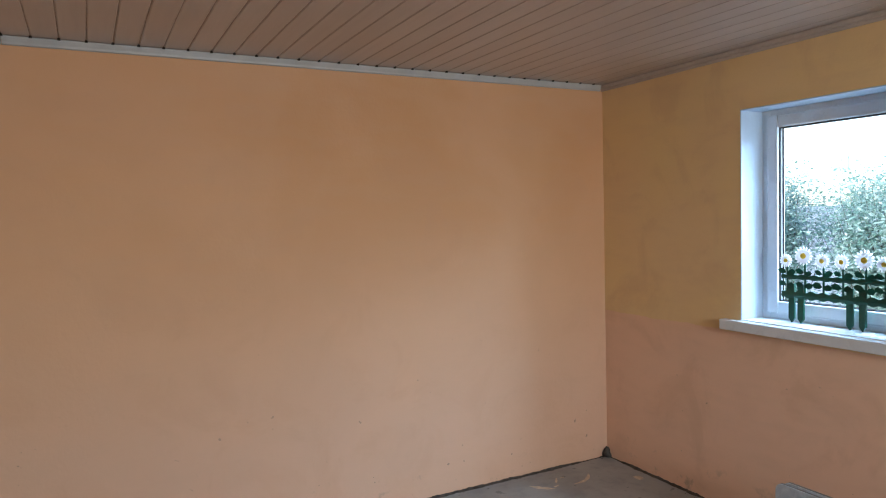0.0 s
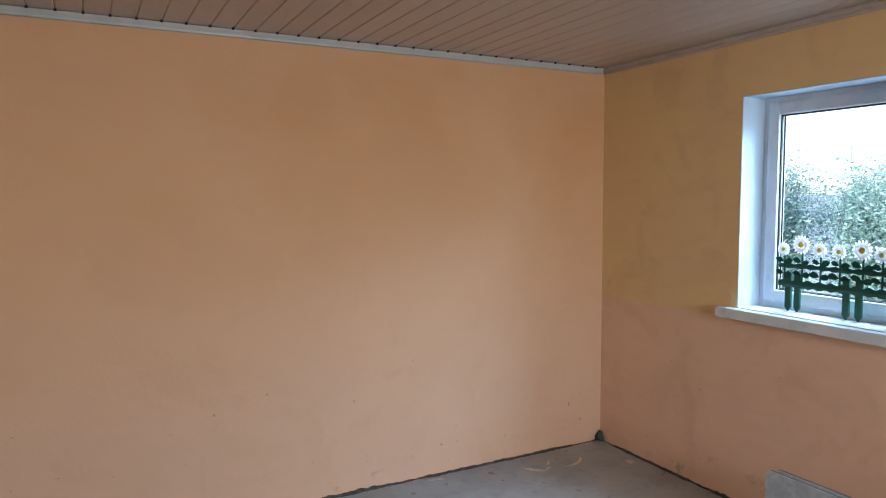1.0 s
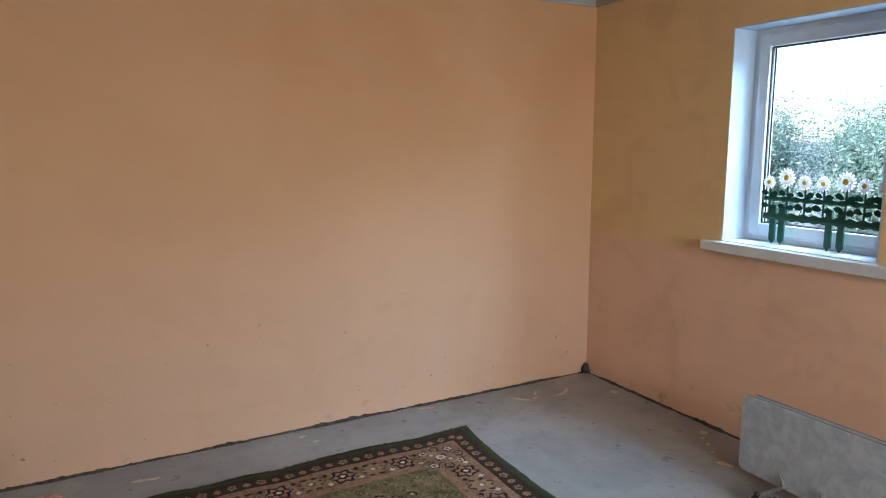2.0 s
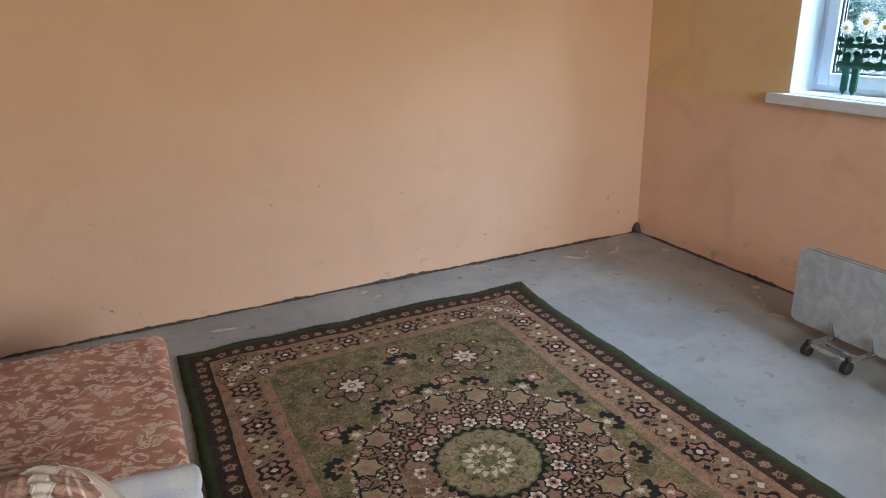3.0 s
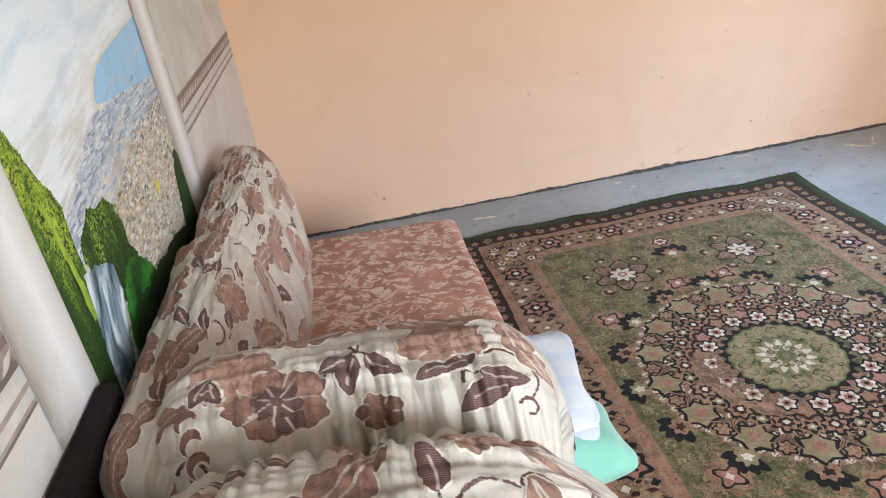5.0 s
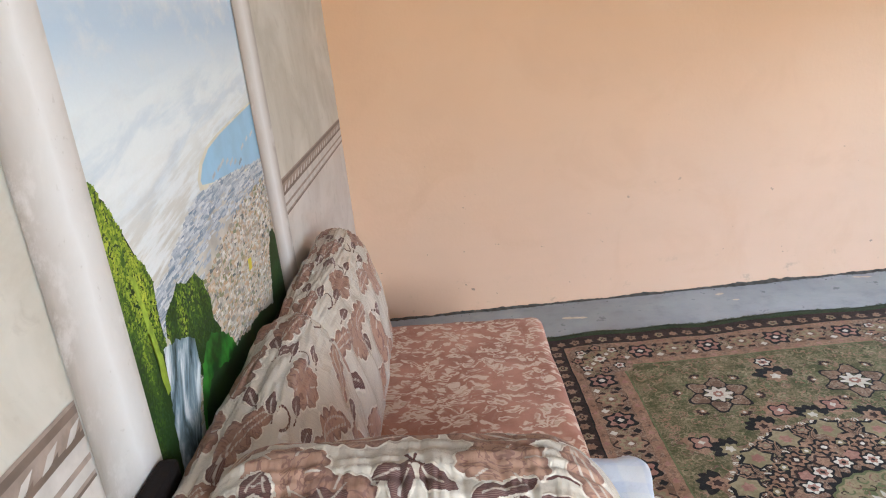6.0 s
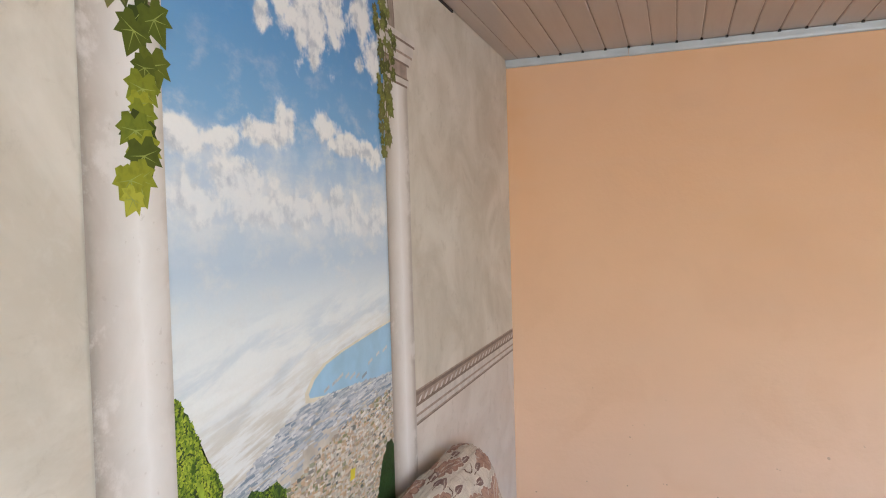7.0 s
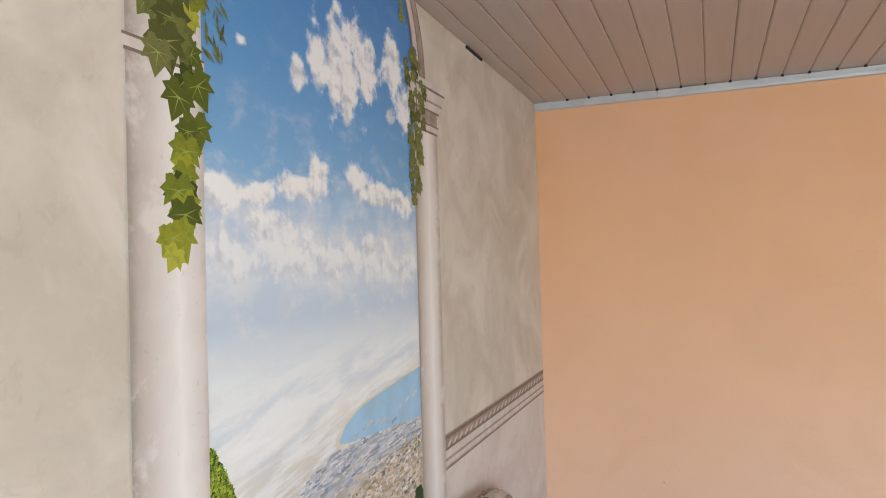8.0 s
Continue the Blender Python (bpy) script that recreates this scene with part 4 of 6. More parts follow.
    for rows in (((0.003, 2.022, 2.028, 0), (0.006, 2.028, 2.045, 2), (0.006, 2.045, 2.050, 0)), ((0.008, 2.16, 2.17, 0), (0.014, 2.17, 2.20, 2), (0.018, 2.20, 2.21, 0))):
        ring = bmesh.new()
        for ex, za, zb, mi in rows:
            strip(ring, y0 - ex, y1 + ex, za, zb, 13, mi)
        finish("neck_ring_print", ring, [M_MOULD_D, M_MOULD_M, M_MOULD_L], root, "printed column neck ring")
    arch = bmesh.new()
    for o0, o1, mi in ((0.0, 0.012, 0), (0.012, 0.045, 2), (0.045, 0.052, 0), (0.052, 0.085, 1), (0.085, 0.092, 0)):
        for i in range(12):
            q = []
            for ii, o in ((i, o0), (i + 1, o0), (i + 1, o1), (i, o1)):
                z = 2.262 + (CEIL - 2.262) * ii / 12
                q.append((X(13), 2.53 - 0.75 * (z - 2.262) ** 2 * 1.6 + o, z))
            poly(arch, q, mi)
    finish("arch_print", arch, [M_MOULD_D, M_MOULD_M, M_MOULD_L], root, "printed arch moulding")
    # dado bands on both sides
    for a, b, name in ((YS + 0.02, y0, "dado_print"), (r1, YN - 0.002, "dado_print")):
        bm = bmesh.new()
        for za, zb, mi in ((1.004, 1.009, 0), (1.009, 1.015, 1), (1.015, 1.032, 2), (1.032, 1.041, 1), (1.041, 1.066, 2), (1.066, 1.076, 0), (1.076, 1.102, 1), (1.102, 1.114, 0), (1.114, 1.120, 1)):
            strip(bm, a, b, za + 0.003, zb + 0.003, 1, mi)
        y = a + 0.02
        while y < b - 0.02:
            L = 0.045
            poly(bm, [(X(2), y, 1.078), (X(2), y + L * 0.5, 1.079), (X(2), y + L, 1.098), (X(2), y + L * 0.45, 1.094)], 2)
            poly(bm, [(X(2), y + 0.012, 1.078), (X(2), y + L * 0.8, 1.078), (X(2), y + L * 0.9, 1.086)], 0)
            y += 0.055
        finish(name, bm, [M_MOULD_D, M_MOULD_M, M_MOULD_L], root, "printed stone dado band with a carved row")

    # ivy
    def ivy_leaf(bm, veins, y, z, size, turn, layer):
        half = [(0.20, -0.50), (0.44, -0.46), (0.46, -0.26), (0.70, -0.08), (0.50, 0.04), (0.60, 0.40), (0.34, 0.30), (0.20, 0.52)]
        base = [(0.0, -0.30), *half, (0.0, 0.82), *((-a, b) for a, b in reversed(half))]
        c, s = math.cos(turn), math.sin(turn)
        pts = [(X(layer), y + size * (a * c - b * s), z - size * (a * s + b * c)) for a, b in base]
        mid = bm.verts.new((X(layer), y, z))
        vs = [bm.verts.new(p) for p in pts]
        for q in range(len(vs)):
            bm.faces.new((mid, vs[q], vs[(q + 1) % len(vs)]))
        for a, b in ((0.0, 0.66), (0.46, 0.28), (-0.46, 0.28), (0.55, -0.08), (-0.55, -0.08)):
            ex, ez = y + size * (a * c - b * s), z - size * (a * s + b * c)
            oy, oz = (ez - z) * 0.035, -(ex - y) * 0.035
            poly(veins, [(X(layer + 0.02), y + oy, z + oz), (X(layer + 0.02), y - oy, z - oz), (X(layer + 0.02), ex, ez)])

    def strand(name, path, count, size, spread, mat, stems, label):
        bm, veins = bmesh.new(), bmesh.new()
        for i in range(count):
            u = i / (count - 1) * (len(path) - 1)
            k = min(int(u), len(path) - 2)
            y = path[k][0] + (path[k + 1][0] - path[k][0]) * (u - k)
            z = path[k][1] + (path[k + 1][1] - path[k][1]) * (u - k)
            w = spread * (1.0 - 0.55 * i / count)
            ivy_leaf(bm, veins, y + rng.uniform(-w, w), z + rng.uniform(-0.015, 0.015), size * rng.uniform(0.7, 1.15), rng.gauss(0, 0.6), 15 + i * 0.05)
        ob = part(name, bm, mat, root, label)
        bs = bmesh.new()
        for (ya, za), (yb, zb) in zip(path, path[1:]):
            poly(bs, [(X(14), ya - 0.003, za), (X(14), ya + 0.003, za), (X(14), yb + 0.003, zb), (X(14), yb - 0.003, zb)])
        st = finish("stem", bs, M_STEM, None)
        st.parent = ob
        vn = finish("vein", veins, M_VEIN, None)
        vn.parent = ob
        tagged(vn, kind="stuff")
        return ob

    strand("ivy_print", [(1.53, 2.47), (1.545, 2.20), (1.55, 2.05), (1.562, 1.95), (1.562, 1.85), (1.545, 1.78), (1.538, 1.715)], 24, 0.056, 0.044, M_IVY, 1, "printed hanging ivy with large green leaves")
    strand("ivy_print", [(1.50, 2.47), (1.515, 2.25), (1.525, 2.14), (1.53, 2.05)], 22, 0.062, 0.078, M_IVY2, 1, "printed hanging ivy with large dark green leaves")
    strand("ivy_print", [(2.515, 2.315), (2.55, 2.22), (2.545, 2.10), (2.54, 2.0), (2.528, 1.885)], 60, 0.034, 0.075, M_IVY2, 1, "printed fine dark ivy strand")
    strand("ivy_print", [(2.44, 2.49), (2.45, 2.44), (2.455, 2.41)], 8, 0.020, 0.015, M_IVY, 1, "printed tip of an ivy strand")
    fern = bmesh.new()
    for _ in range(80):
        y, z = rng.uniform(1.61, 1.70), rng.uniform(2.06, 2.38)
        if (y - 1.60) > 0.10 - abs(z - 2.2) * 0.3:
            continue
        a, L = rng.uniform(-0.6, 0.9) - 1.3, rng.uniform(0.012, 0.022)
        c, s = math.cos(a) * L, math.sin(a) * L
        lay = 15 + rng.random()
        poly(fern, [(X(lay), y - c, z - s), (X(lay), y + s * 0.22, z - c * 0.22), (X(lay), y + c, z + s), (X(lay), y - s * 0.22, z + c * 0.22)])
    part("fern_print", fern, M_IVY2, root, "printed narrow olive leaves")


mural()


# ---- rug ----
RX, RY, RW, RL = 1.605, 2.306, 0.925, 1.365


def rug():
    root = thing("rug", (RX, RY, 0.0), "worn green oriental rug with rosette borders and round medallion", "rug")

    def lift(x, y):
        """Height of the slightly wavy rug."""
        d = RL - abs(y)
        e = RW - abs(x)
        h = 0.004 + 0.003 * nz(x, y, 0, 2.5)
        h += math.exp(-max(d, 0) / 0.07) * 0.020 * max(0.0, nz(x + 3.1, 0, 0, 3.4) + 0.12) * (1 if y > 0 else 0.5)
        h += math.exp(-max(e, 0) / 0.06) * 0.016 * max(0.0, nz(0, y + 1.7, 0, 2.6))
        return max(h, 0.002)

    def edge_out(x, y):
        """The outline is not quite straight: the north-east corner is pulled outwards."""
        k = max(0.0, x / RW) * max(0.0, y / RL) ** 6
        return x + 0.05 * k + 0.010 * nz(0, y, 0, 1.9) * abs(x / RW), y + 0.008 * nz(x, 0, 0, 2.3) * abs(y / RL) + 0.006 * math.sin(x * 17) * (1 if y > 1.2 else 0)

    def P(x, y, k):
        ex, ey = edge_out(x, y)
        ex, ey = ex + 0.0042 * nz(x, y, 1.3, 42) + 0.002 * nz(x, y, 4.1, 110), ey + 0.0042 * nz(x, y, 7.7, 42) + 0.002 * nz(x, y, 2.9, 110)
        return (RX + ex, RY + ey, lift(x, y) + 0.0105 + k * 0.00035)

    # the woven body
    bm = bmesh.new()
    nu, nv = 60, 88
    top = [[bm.verts.new(P(-RW + 2 * RW * i / nu, -RL + 2 * RL * j / nv, 0)) for j in range(nv + 1)] for i in range(nu + 1)]
    for i in range(nu):
        for j in range(nv):
            bm.faces.new((top[i][j], top[i + 1][j], top[i + 1][j + 1], top[i][j + 1]))
    rim = [e for e in bm.edges if len(e.link_faces) == 1]
    ret = bmesh.ops.extrude_edge_only(bm, edges=rim)
    for v in ret["geom"]:
        if isinstance(v, bmesh.types.BMVert):
            v.co.z -= 0.0102
    part("rug_body", bm, R_GREEN, root, "short dense wool pile", smooth=True)

    pat = bmesh.new()
    rng = random.Random(3)

    def strip(x0, x1, y0, y1, mi, k):
        nx, ny = max(1, int(abs(x1 - x0) / 0.03)), max(1, int(abs(y1 - y0) / 0.03))
        g = [[pat.verts.new(P(x0 + (x1 - x0) * i / nx, y0 + (y1 - y0) * j / ny, k)) for j in range(ny + 1)] for i in range(nx + 1)]
        for i in range(nx):
            for j in range(ny):
                pat.faces.new((g[i][j], g[i + 1][j], g[i + 1][j + 1], g[i][j + 1])).material_index = mi

    def ringband(a, mi, k, b):
        """A rectangular band between inset a and inset b from the edge."""
        ax, ay, bx, by = RW - a, RL - a, RW - b, RL - b
        strip(-ax, ax, by, ay, mi, k)
        strip(-ax, ax, -ay, -by, mi, k)
        strip(-ax, -bx, -by, by, mi, k)
        strip(bx, ax, -by, by, mi, k)

    def shape(cx, cy, r, petals, lobe, mi, k, turn=0.0, sx=1.0, sy=1.0, n=None):
        n = n or max(12, petals * 6)
        vs = []
        for i in range(n):
            a = 2 * math.pi * i / n
            q = r * (1 + lobe * math.cos(petals * a))
            x, y = q * math.cos(a) * sx, q * math.sin(a) * sy
            vs.append((cx + x * math.cos(turn) - y * math.sin(turn), cy + x * math.sin(turn) + y * math.cos(turn)))
        c = pat.verts.new(P(cx, cy, k))
        ring = [pat.verts.new(P(x, y, k)) for x, y in vs]
        for i in range(n):
            pat.faces.new((c, ring[i], ring[(i + 1) % n])).material_index = mi

    def rosette(cx, cy, r, cols, turn=0.0, petals=6, k=2):
        shape(cx, cy, r * 1.10, petals, 0.17, BLACK if cols[0] == DARK else cols[0], k, turn)
        shape(cx, cy, r * 0.80, petals, 0.20, cols[1], k + 1, turn)
        shape(cx, cy, r * 0.50, petals, 0.16, cols[2], k + 2, turn + 0.5)
        shape(cx, cy, r * 0.22, 4, 0.1, cols[3], k + 3, turn)

    def palmette(cx, cy, r, turn, cols, k=2):
        c, s = math.cos(turn), math.sin(turn)
        for q in (-1.0, -0.5, 0.0, 0.5, 1.0):
            a = q * 1.05
            x, y = r * 0.62 * math.sin(a), r * 0.62 * math.cos(a)
            shape(cx + x * c - y * s, cy + x * s + y * c, r * 0.34, 3, 0.12, cols[0], k + abs(q) * 0.3, turn - a, 0.7, 1.15)
        shape(cx + r * 0.10 * -s, cy + r * 0.10 * c, r * 0.44, 7, 0.18, cols[1], k + 1, turn)
        shape(cx + r * 0.12 * -s, cy + r * 0.12 * c, r * 0.20, 5, 0.25, cols[2], k + 2, turn)

    def shield(cx, cy, r, turn, cols, k=2):
        c, s = math.cos(turn), math.sin(turn)
        for kk, (f, mi) in enumerate(((1.0, cols[0]), (0.80, cols[1]), (0.35, cols[2]))):
            pts = [(0.0, 1.0), (0.35, 0.62), (0.80, 0.55), (0.62, 0.10), (0.72, -0.35), (0.28, -0.45), (0.0, -0.85), (-0.28, -0.45), (-0.72, -0.35), (-0.62, 0.10), (-0.80, 0.55), (-0.35, 0.62)]
            ctr = pat.verts.new(P(cx, cy, k + kk))
            ring = [pat.verts.new(P(cx + f * r * (a * c - b * s), cy + f * r * (a * s + b * c), k + kk)) for a, b in pts]
            for i in range(len(ring)):
                pat.faces.new((ctr, ring[i], ring[(i + 1) % len(ring)])).material_index = mi

    def curl(cx, cy, r, turn, mi, k=2, w=0.006, sweep=4.2):
        pts = []
        for i in range(9):
            a = turn + sweep * i / 8
            q = r * (1 - 0.75 * i / 8)
            pts.append((cx + q * math.cos(a), cy + q * math.sin(a), a))
        L = [[pat.verts.new(P(x + sg * w * 0.5 * math.cos(a), y + sg * w * 0.5 * math.sin(a), k)) for sg in (-1, 1)] for x, y, a in pts]
        for a, b in zip(L, L[1:]):
            pat.faces.new((a[0], a[1], b[1], b[0])).material_index = mi

    # border bands from the edge inwards
    ringband(0.042, DARK, 1, 0.125)
    ringband(0.125, BLACK, 1, 0.131)
    ringband(0.131, TAN, 1, 0.165)
    ringband(0.165, BROWN, 1, 0.300)
    ringband(0.300, TAN, 1, 0.345)
    ringband(0.345, MOSS, 1, 0.352)
    bx, by = RW - 0.352, RL - 0.352
    strip(-bx, bx, -by, by, FIELD, 1)

    # small guard border of rosettes
    def along(inset, step):
        ax, ay = RW - inset, RL - inset
        for n, length, fx in ((round(2 * ax / step), 2 * ax, 0), (round(2 * ay / step), 2 * ay, 1)):
            for i in range(n):
                u = -length / 2 + length * (i + 0.5) / n
                for sg in (-1, 1):
                    yield ((u, sg * ay) if fx == 0 else (sg * ax, u)) + (i, (0 if fx == 0 else math.pi / 2) + (math.pi if sg > 0 else 0))

    for x, y, i, t in along(0.092, 0.066):
        if i % 2:
            rosette(x, y, 0.020, (BROWN, TAN if i % 4 == 1 else SAND, DARK, TAN), t, 5)
        else:
            shield(x, y, 0.026, t, (BROWN, TAN, DARK))
            shape(x, y, 0.007, 4, 0.2, TAN, 5)
    for x, y, i, t in along(0.232, 0.148):
        if i % 2:
            shape(x, y, 0.066, 8, 0.10, TAN, 2)
            rosette(x, y, 0.054, (DARK, ROSE, BLACK, CREAM), t, 6, 3)
        else:
            shape(x, y, 0.060, 6, 0.14, DARK, 2)
            rosette(x, y, 0.048, (TAN, SAND, BROWN, CREAM), t, 8, 3)
        for sg in (-1, 1):
            dx, dy = (0.074 * math.cos(t), 0.074 * math.sin(t)) if True else (0, 0)
            curl(x + dx * 1.0, y + dy * 1.0, 0.028, t + sg, SAND, 4, 0.0045)
            shape(x + dx - sg * dy * 0.6, y + dy + sg * dx * 0.6, 0.013, 4, 0.2, CREAM if sg > 0 else BLACK, 4)
    for x, y, i, t in along(0.322, 0.046):
        shape(x, y, 0.011, 3, 0.25, ROSE if i % 2 else BROWN, 2, t)
    for x, y, i, t in along(0.148, 0.052):
        shape(x, y, 0.009, 4, 0.25, BROWN if i % 2 else ROSE, 2, t)

    # corner blocks of small flowers
    for sx in (-1, 1):
        for sy in (-1, 1):
            cx, cy = sx * (RW - 0.27), sy * (RL - 0.27)
            shape(cx, cy, 0.145, 4, 0.07, BROWN, 2, math.pi / 4)
            rosette(cx, cy, 0.05, (TAN, DARK, CREAM, ROSE), 0, 8, 3)
            for i in range(8):
                a = i * math.pi / 4
                rosette(cx + 0.10 * math.cos(a), cy + 0.10 * math.sin(a), 0.024, (DARK, CREAM if i % 2 else TAN, ROSE, BLACK), a, 5, 3)

    # tan sprays in the field, mirrored in both axes
    spr = []
    for _ in range(520):
        x, y = rng.uniform(0, bx - 0.02), rng.uniform(0, by - 0.02)
        if math.hypot(x, y) < 0.54 or math.hypot(x - 0.27, y - 0.71) < 0.13:
            continue
        spr.append((x, y, rng.uniform(0, 6.28), rng.choice((TAN, SAND, BROWN, SAND, MOSS, TAN)), rng.uniform(0.014, 0.028)))
    for x, y, a, mi, r in spr:
        for sx in (-1, 1):
            for sy in (-1, 1):
                aa = a if sx * sy > 0 else math.pi - a
                curl(sx * x, sy * y, r, aa, mi, 2, 0.0045, 3.6)
                shape(sx * x + 0.010, sy * y, 0.006, 3, 0.3, mi, 2, aa)

    # stars and flowers round the medallion
    for sx in (-1, 1):
        for sy in (-1, 1):
            x, y = sx * 0.272, sy * 0.722
            for i in range(6):
                a = i * math.pi / 3 + 0.3
                shape(x + 0.085 * math.cos(a), y + 0.085 * math.sin(a), 0.042, 3, 0.22, BLACK, 2, a)
                shape(x + 0.085 * math.cos(a), y + 0.085 * math.sin(a), 0.034, 3, 0.18, BROWN, 3, a)
                palmette(x + 0.145 * math.cos(a + 0.52), y + 0.145 * math.sin(a + 0.52), 0.030, a + 0.52 - math.pi / 2, (DARK, TAN, CREAM), 3)
                shape(x + 0.085 * math.cos(a), y + 0.085 * math.sin(a), 0.012, 4, 0.2, BROWN, 4, a)
                curl(x + 0.125 * math.cos(a + 0.5), y + 0.125 * math.sin(a + 0.5), 0.022, a, SAND, 3)
            shape(x, y, 0.055, 8, 0.24, DARK, 4)
            shape(x, y, 0.047, 8, 0.26, CREAM, 5)
            shape(x, y, 0.021, 8, 0.1, ROSE, 6)
            shape(x, y, 0.010, 6, 0.1, CREAM, 7)
            for qx, qy in ((0.45, 0.42), (0.10, 0.57)):
                fx, fy = sx * qx, sy * qy
                shape(fx, fy, 0.062, 7, 0.12, TAN, 2)
                shape(fx, fy, 0.040, 4, 0.26, BLACK, 3, math.pi / 4)
                shape(fx, fy, 0.031, 4, 0.28, ROSE, 4, math.pi / 4)
                shape(fx, fy, 0.011, 4, 0.2, CREAM, 5)
    for sy in (-1, 1):
        palmette(0.0, sy * 0.80, 0.095, 0 if sy > 0 else math.pi, (BLACK, TAN, CREAM))
        shape(0.0, sy * 0.93, 0.05, 5, 0.2, TAN, 2)
        rosette(0.0, sy * 0.93, 0.032, (DARK, CREAM, ROSE, BLACK), 0, 6, 3)

    # round medallion
    shape(0, 0, 0.50, 16, 0.035, BROWN, 2, 0, 1, 1, 128)
    shape(0, 0, 0.485, 16, 0.035, TAN, 2.6, 0, 1, 1, 128)
    shape(0, 0, 0.455, 16, 0.045, BROWN, 3.2, 0.1, 1, 1, 128)
    for i in range(16):
        a = i * math.pi / 8
        palmette(0.512 * math.cos(a), 0.512 * math.sin(a), 0.074, a - math.pi / 2, (BLACK, TAN if i % 2 else SAND, DARK if i % 2 else CREAM), 4)
        b = a + math.pi / 16
        shield(0.425 * math.cos(a), 0.425 * math.sin(a), 0.080, a - math.pi / 2, (BLACK, SAND, ROSE), 5)
        rosette(0.445 * math.cos(b), 0.445 * math.sin(b), 0.027, (BLACK, TAN, BROWN, SAND), b, 6, 5)
        curl(0.49 * math.cos(b), 0.49 * math.sin(b), 0.030, b, TAN, 5, 0.0045)
        for q, rr in ((-0.11, 0.40), (0.11, 0.40), (-0.08, 0.30), (0.08, 0.30), (-0.07, 0.47), (0.07, 0.47)):
            shape(rr * math.cos(a + q), rr * math.sin(a + q), 0.015, 4, 0.25, BLACK, 4.4, a)
            shape(rr * math.cos(a + q), rr * math.sin(a + q), 0.009, 4, 0.25, CREAM if q > 0 else SAND, 4.7, a)
            curl(rr * math.cos(a + q * 1.7), rr * math.sin(a + q * 1.7), 0.022, a + q * 9, TAN if rr > 0.35 else CREAM, 4.6, 0.005)
        curl(0.38 * math.cos(b), 0.38 * math.sin(b), 0.030, b + 2.5, CREAM, 5, 0.007)
        rosette(0.335 * math.cos(b), 0.335 * math.sin(b), 0.040, (BLACK, TAN, DARK, CREAM), b, 7, 6)
        rosette(0.345 * math.cos(a), 0.345 * math.sin(a), 0.030, (TAN, BLACK, SAND, CREAM), a, 5, 6)
        shape(0.275 * math.cos(a), 0.275 * math.sin(a), 0.036, 5, 0.15, DARK, 6, a)
        shape(0.275 * math.cos(a), 0.275 * math.sin(a), 0.024, 5, 0.18, TAN if i % 2 else ROSE, 7, a)
        rosette(0.245 * math.cos(b), 0.245 * math.sin(b), 0.032, (BLACK, CREAM, ROSE, BLACK), b, 6, 7)
    # fine vine work that fills the medallion, sixteen times mirrored
    fill = [(rng.uniform(0.215, 0.485), rng.uniform(0.0, math.pi / 16), rng.uniform(0, 6.28), rng.choice((TAN, SAND, TAN, BLACK, DARK, SAND, CREAM)), rng.uniform(0.011, 0.021)) for _ in range(48)]
    for i in range(16):
        for sg in (-1, 1):
            for rr, q, tn, mi, size in fill:
                a = i * math.pi / 8 + sg * q
                curl(rr * math.cos(a), rr * math.sin(a), size, a + sg * tn, mi, 4.2 + size * 10, 0.0045, sg * 3.8)
                shape(rr * math.cos(a), rr * math.sin(a), size * 0.34, 3, 0.3, mi, 4.5, a + sg * tn)
    # ogee petals outlined in tan over dark
    for i in range(16):
        a = i * math.pi / 8
        for w, mi, kk in ((0.0085, BLACK, 5.1), (0.0045, TAN, 5.4)):
            for sg in (-1, 1):
                pts = []
                for j in range(9):
                    u = j / 8
                    rr, q = 0.30 + 0.165 * u, sg * 0.19 * math.sin(math.pi * u) ** 0.8
                    pts.append((rr * math.cos(a + q), rr * math.sin(a + q)))
                for (xa, ya), (xb, yb) in zip(pts, pts[1:]):
                    L = math.hypot(xb - xa, yb - ya)
                    ox, oy = -(yb - ya) / L * w / 2, (xb - xa) / L * w / 2
                    vs = [pat.verts.new(P(x, y, kk)) for x, y in ((xa + ox, ya + oy), (xb + ox, yb + oy), (xb - ox, yb - oy), (xa - ox, ya - oy))]
                    pat.faces.new(vs).material_index = mi
    shape(0, 0, 0.205, 32, 0.05, BLACK, 8, 0, 1, 1, 192)
    shape(0, 0, 0.187, 24, 0.02, MOSS, 8.6, 0, 1, 1, 144)
    shape(0, 0, 0.178, 24, 0.03, SAND, 9, 0, 1, 1, 144)
    for i in range(24):
        a = i * math.pi / 12
        curl(0.145 * math.cos(a), 0.145 * math.sin(a), 0.024, a * 1.0, MOSS if i % 2 else BROWN, 10, 0.007)
    for i in range(20):
        a = i * math.pi / 10
        curl(0.115 * math.cos(a), 0.115 * math.sin(a), 0.018, a + 2.0, BROWN if i % 2 else DARK, 10.2, 0.0045)
        curl(0.160 * math.cos(a), 0.160 * math.sin(a), 0.014, a + 4.0, TAN if i % 2 else DARK, 10.2, 0.004)
    for i in range(12):
        a = i * math.pi / 6
        shape(0.105 * math.cos(a), 0.105 * math.sin(a), 0.020, 4, 0.25, MOSS, 10, a)
    for i in range(14):
        a = i * 2 * math.pi / 14
        shape(0.074 * math.cos(a), 0.074 * math.sin(a), 0.014, 3, 0.25, CREAM, 11, a, 1.1, 0.7)
        curl(0.045 * math.cos(a), 0.045 * math.sin(a), 0.016, a, DARK if i % 2 else CREAM, 11.6, 0.004)
    shape(0, 0, 0.030, 10, 0.15, MOSS, 11)
    shape(0, 0, 0.012, 8, 0.2, BROWN, 12)
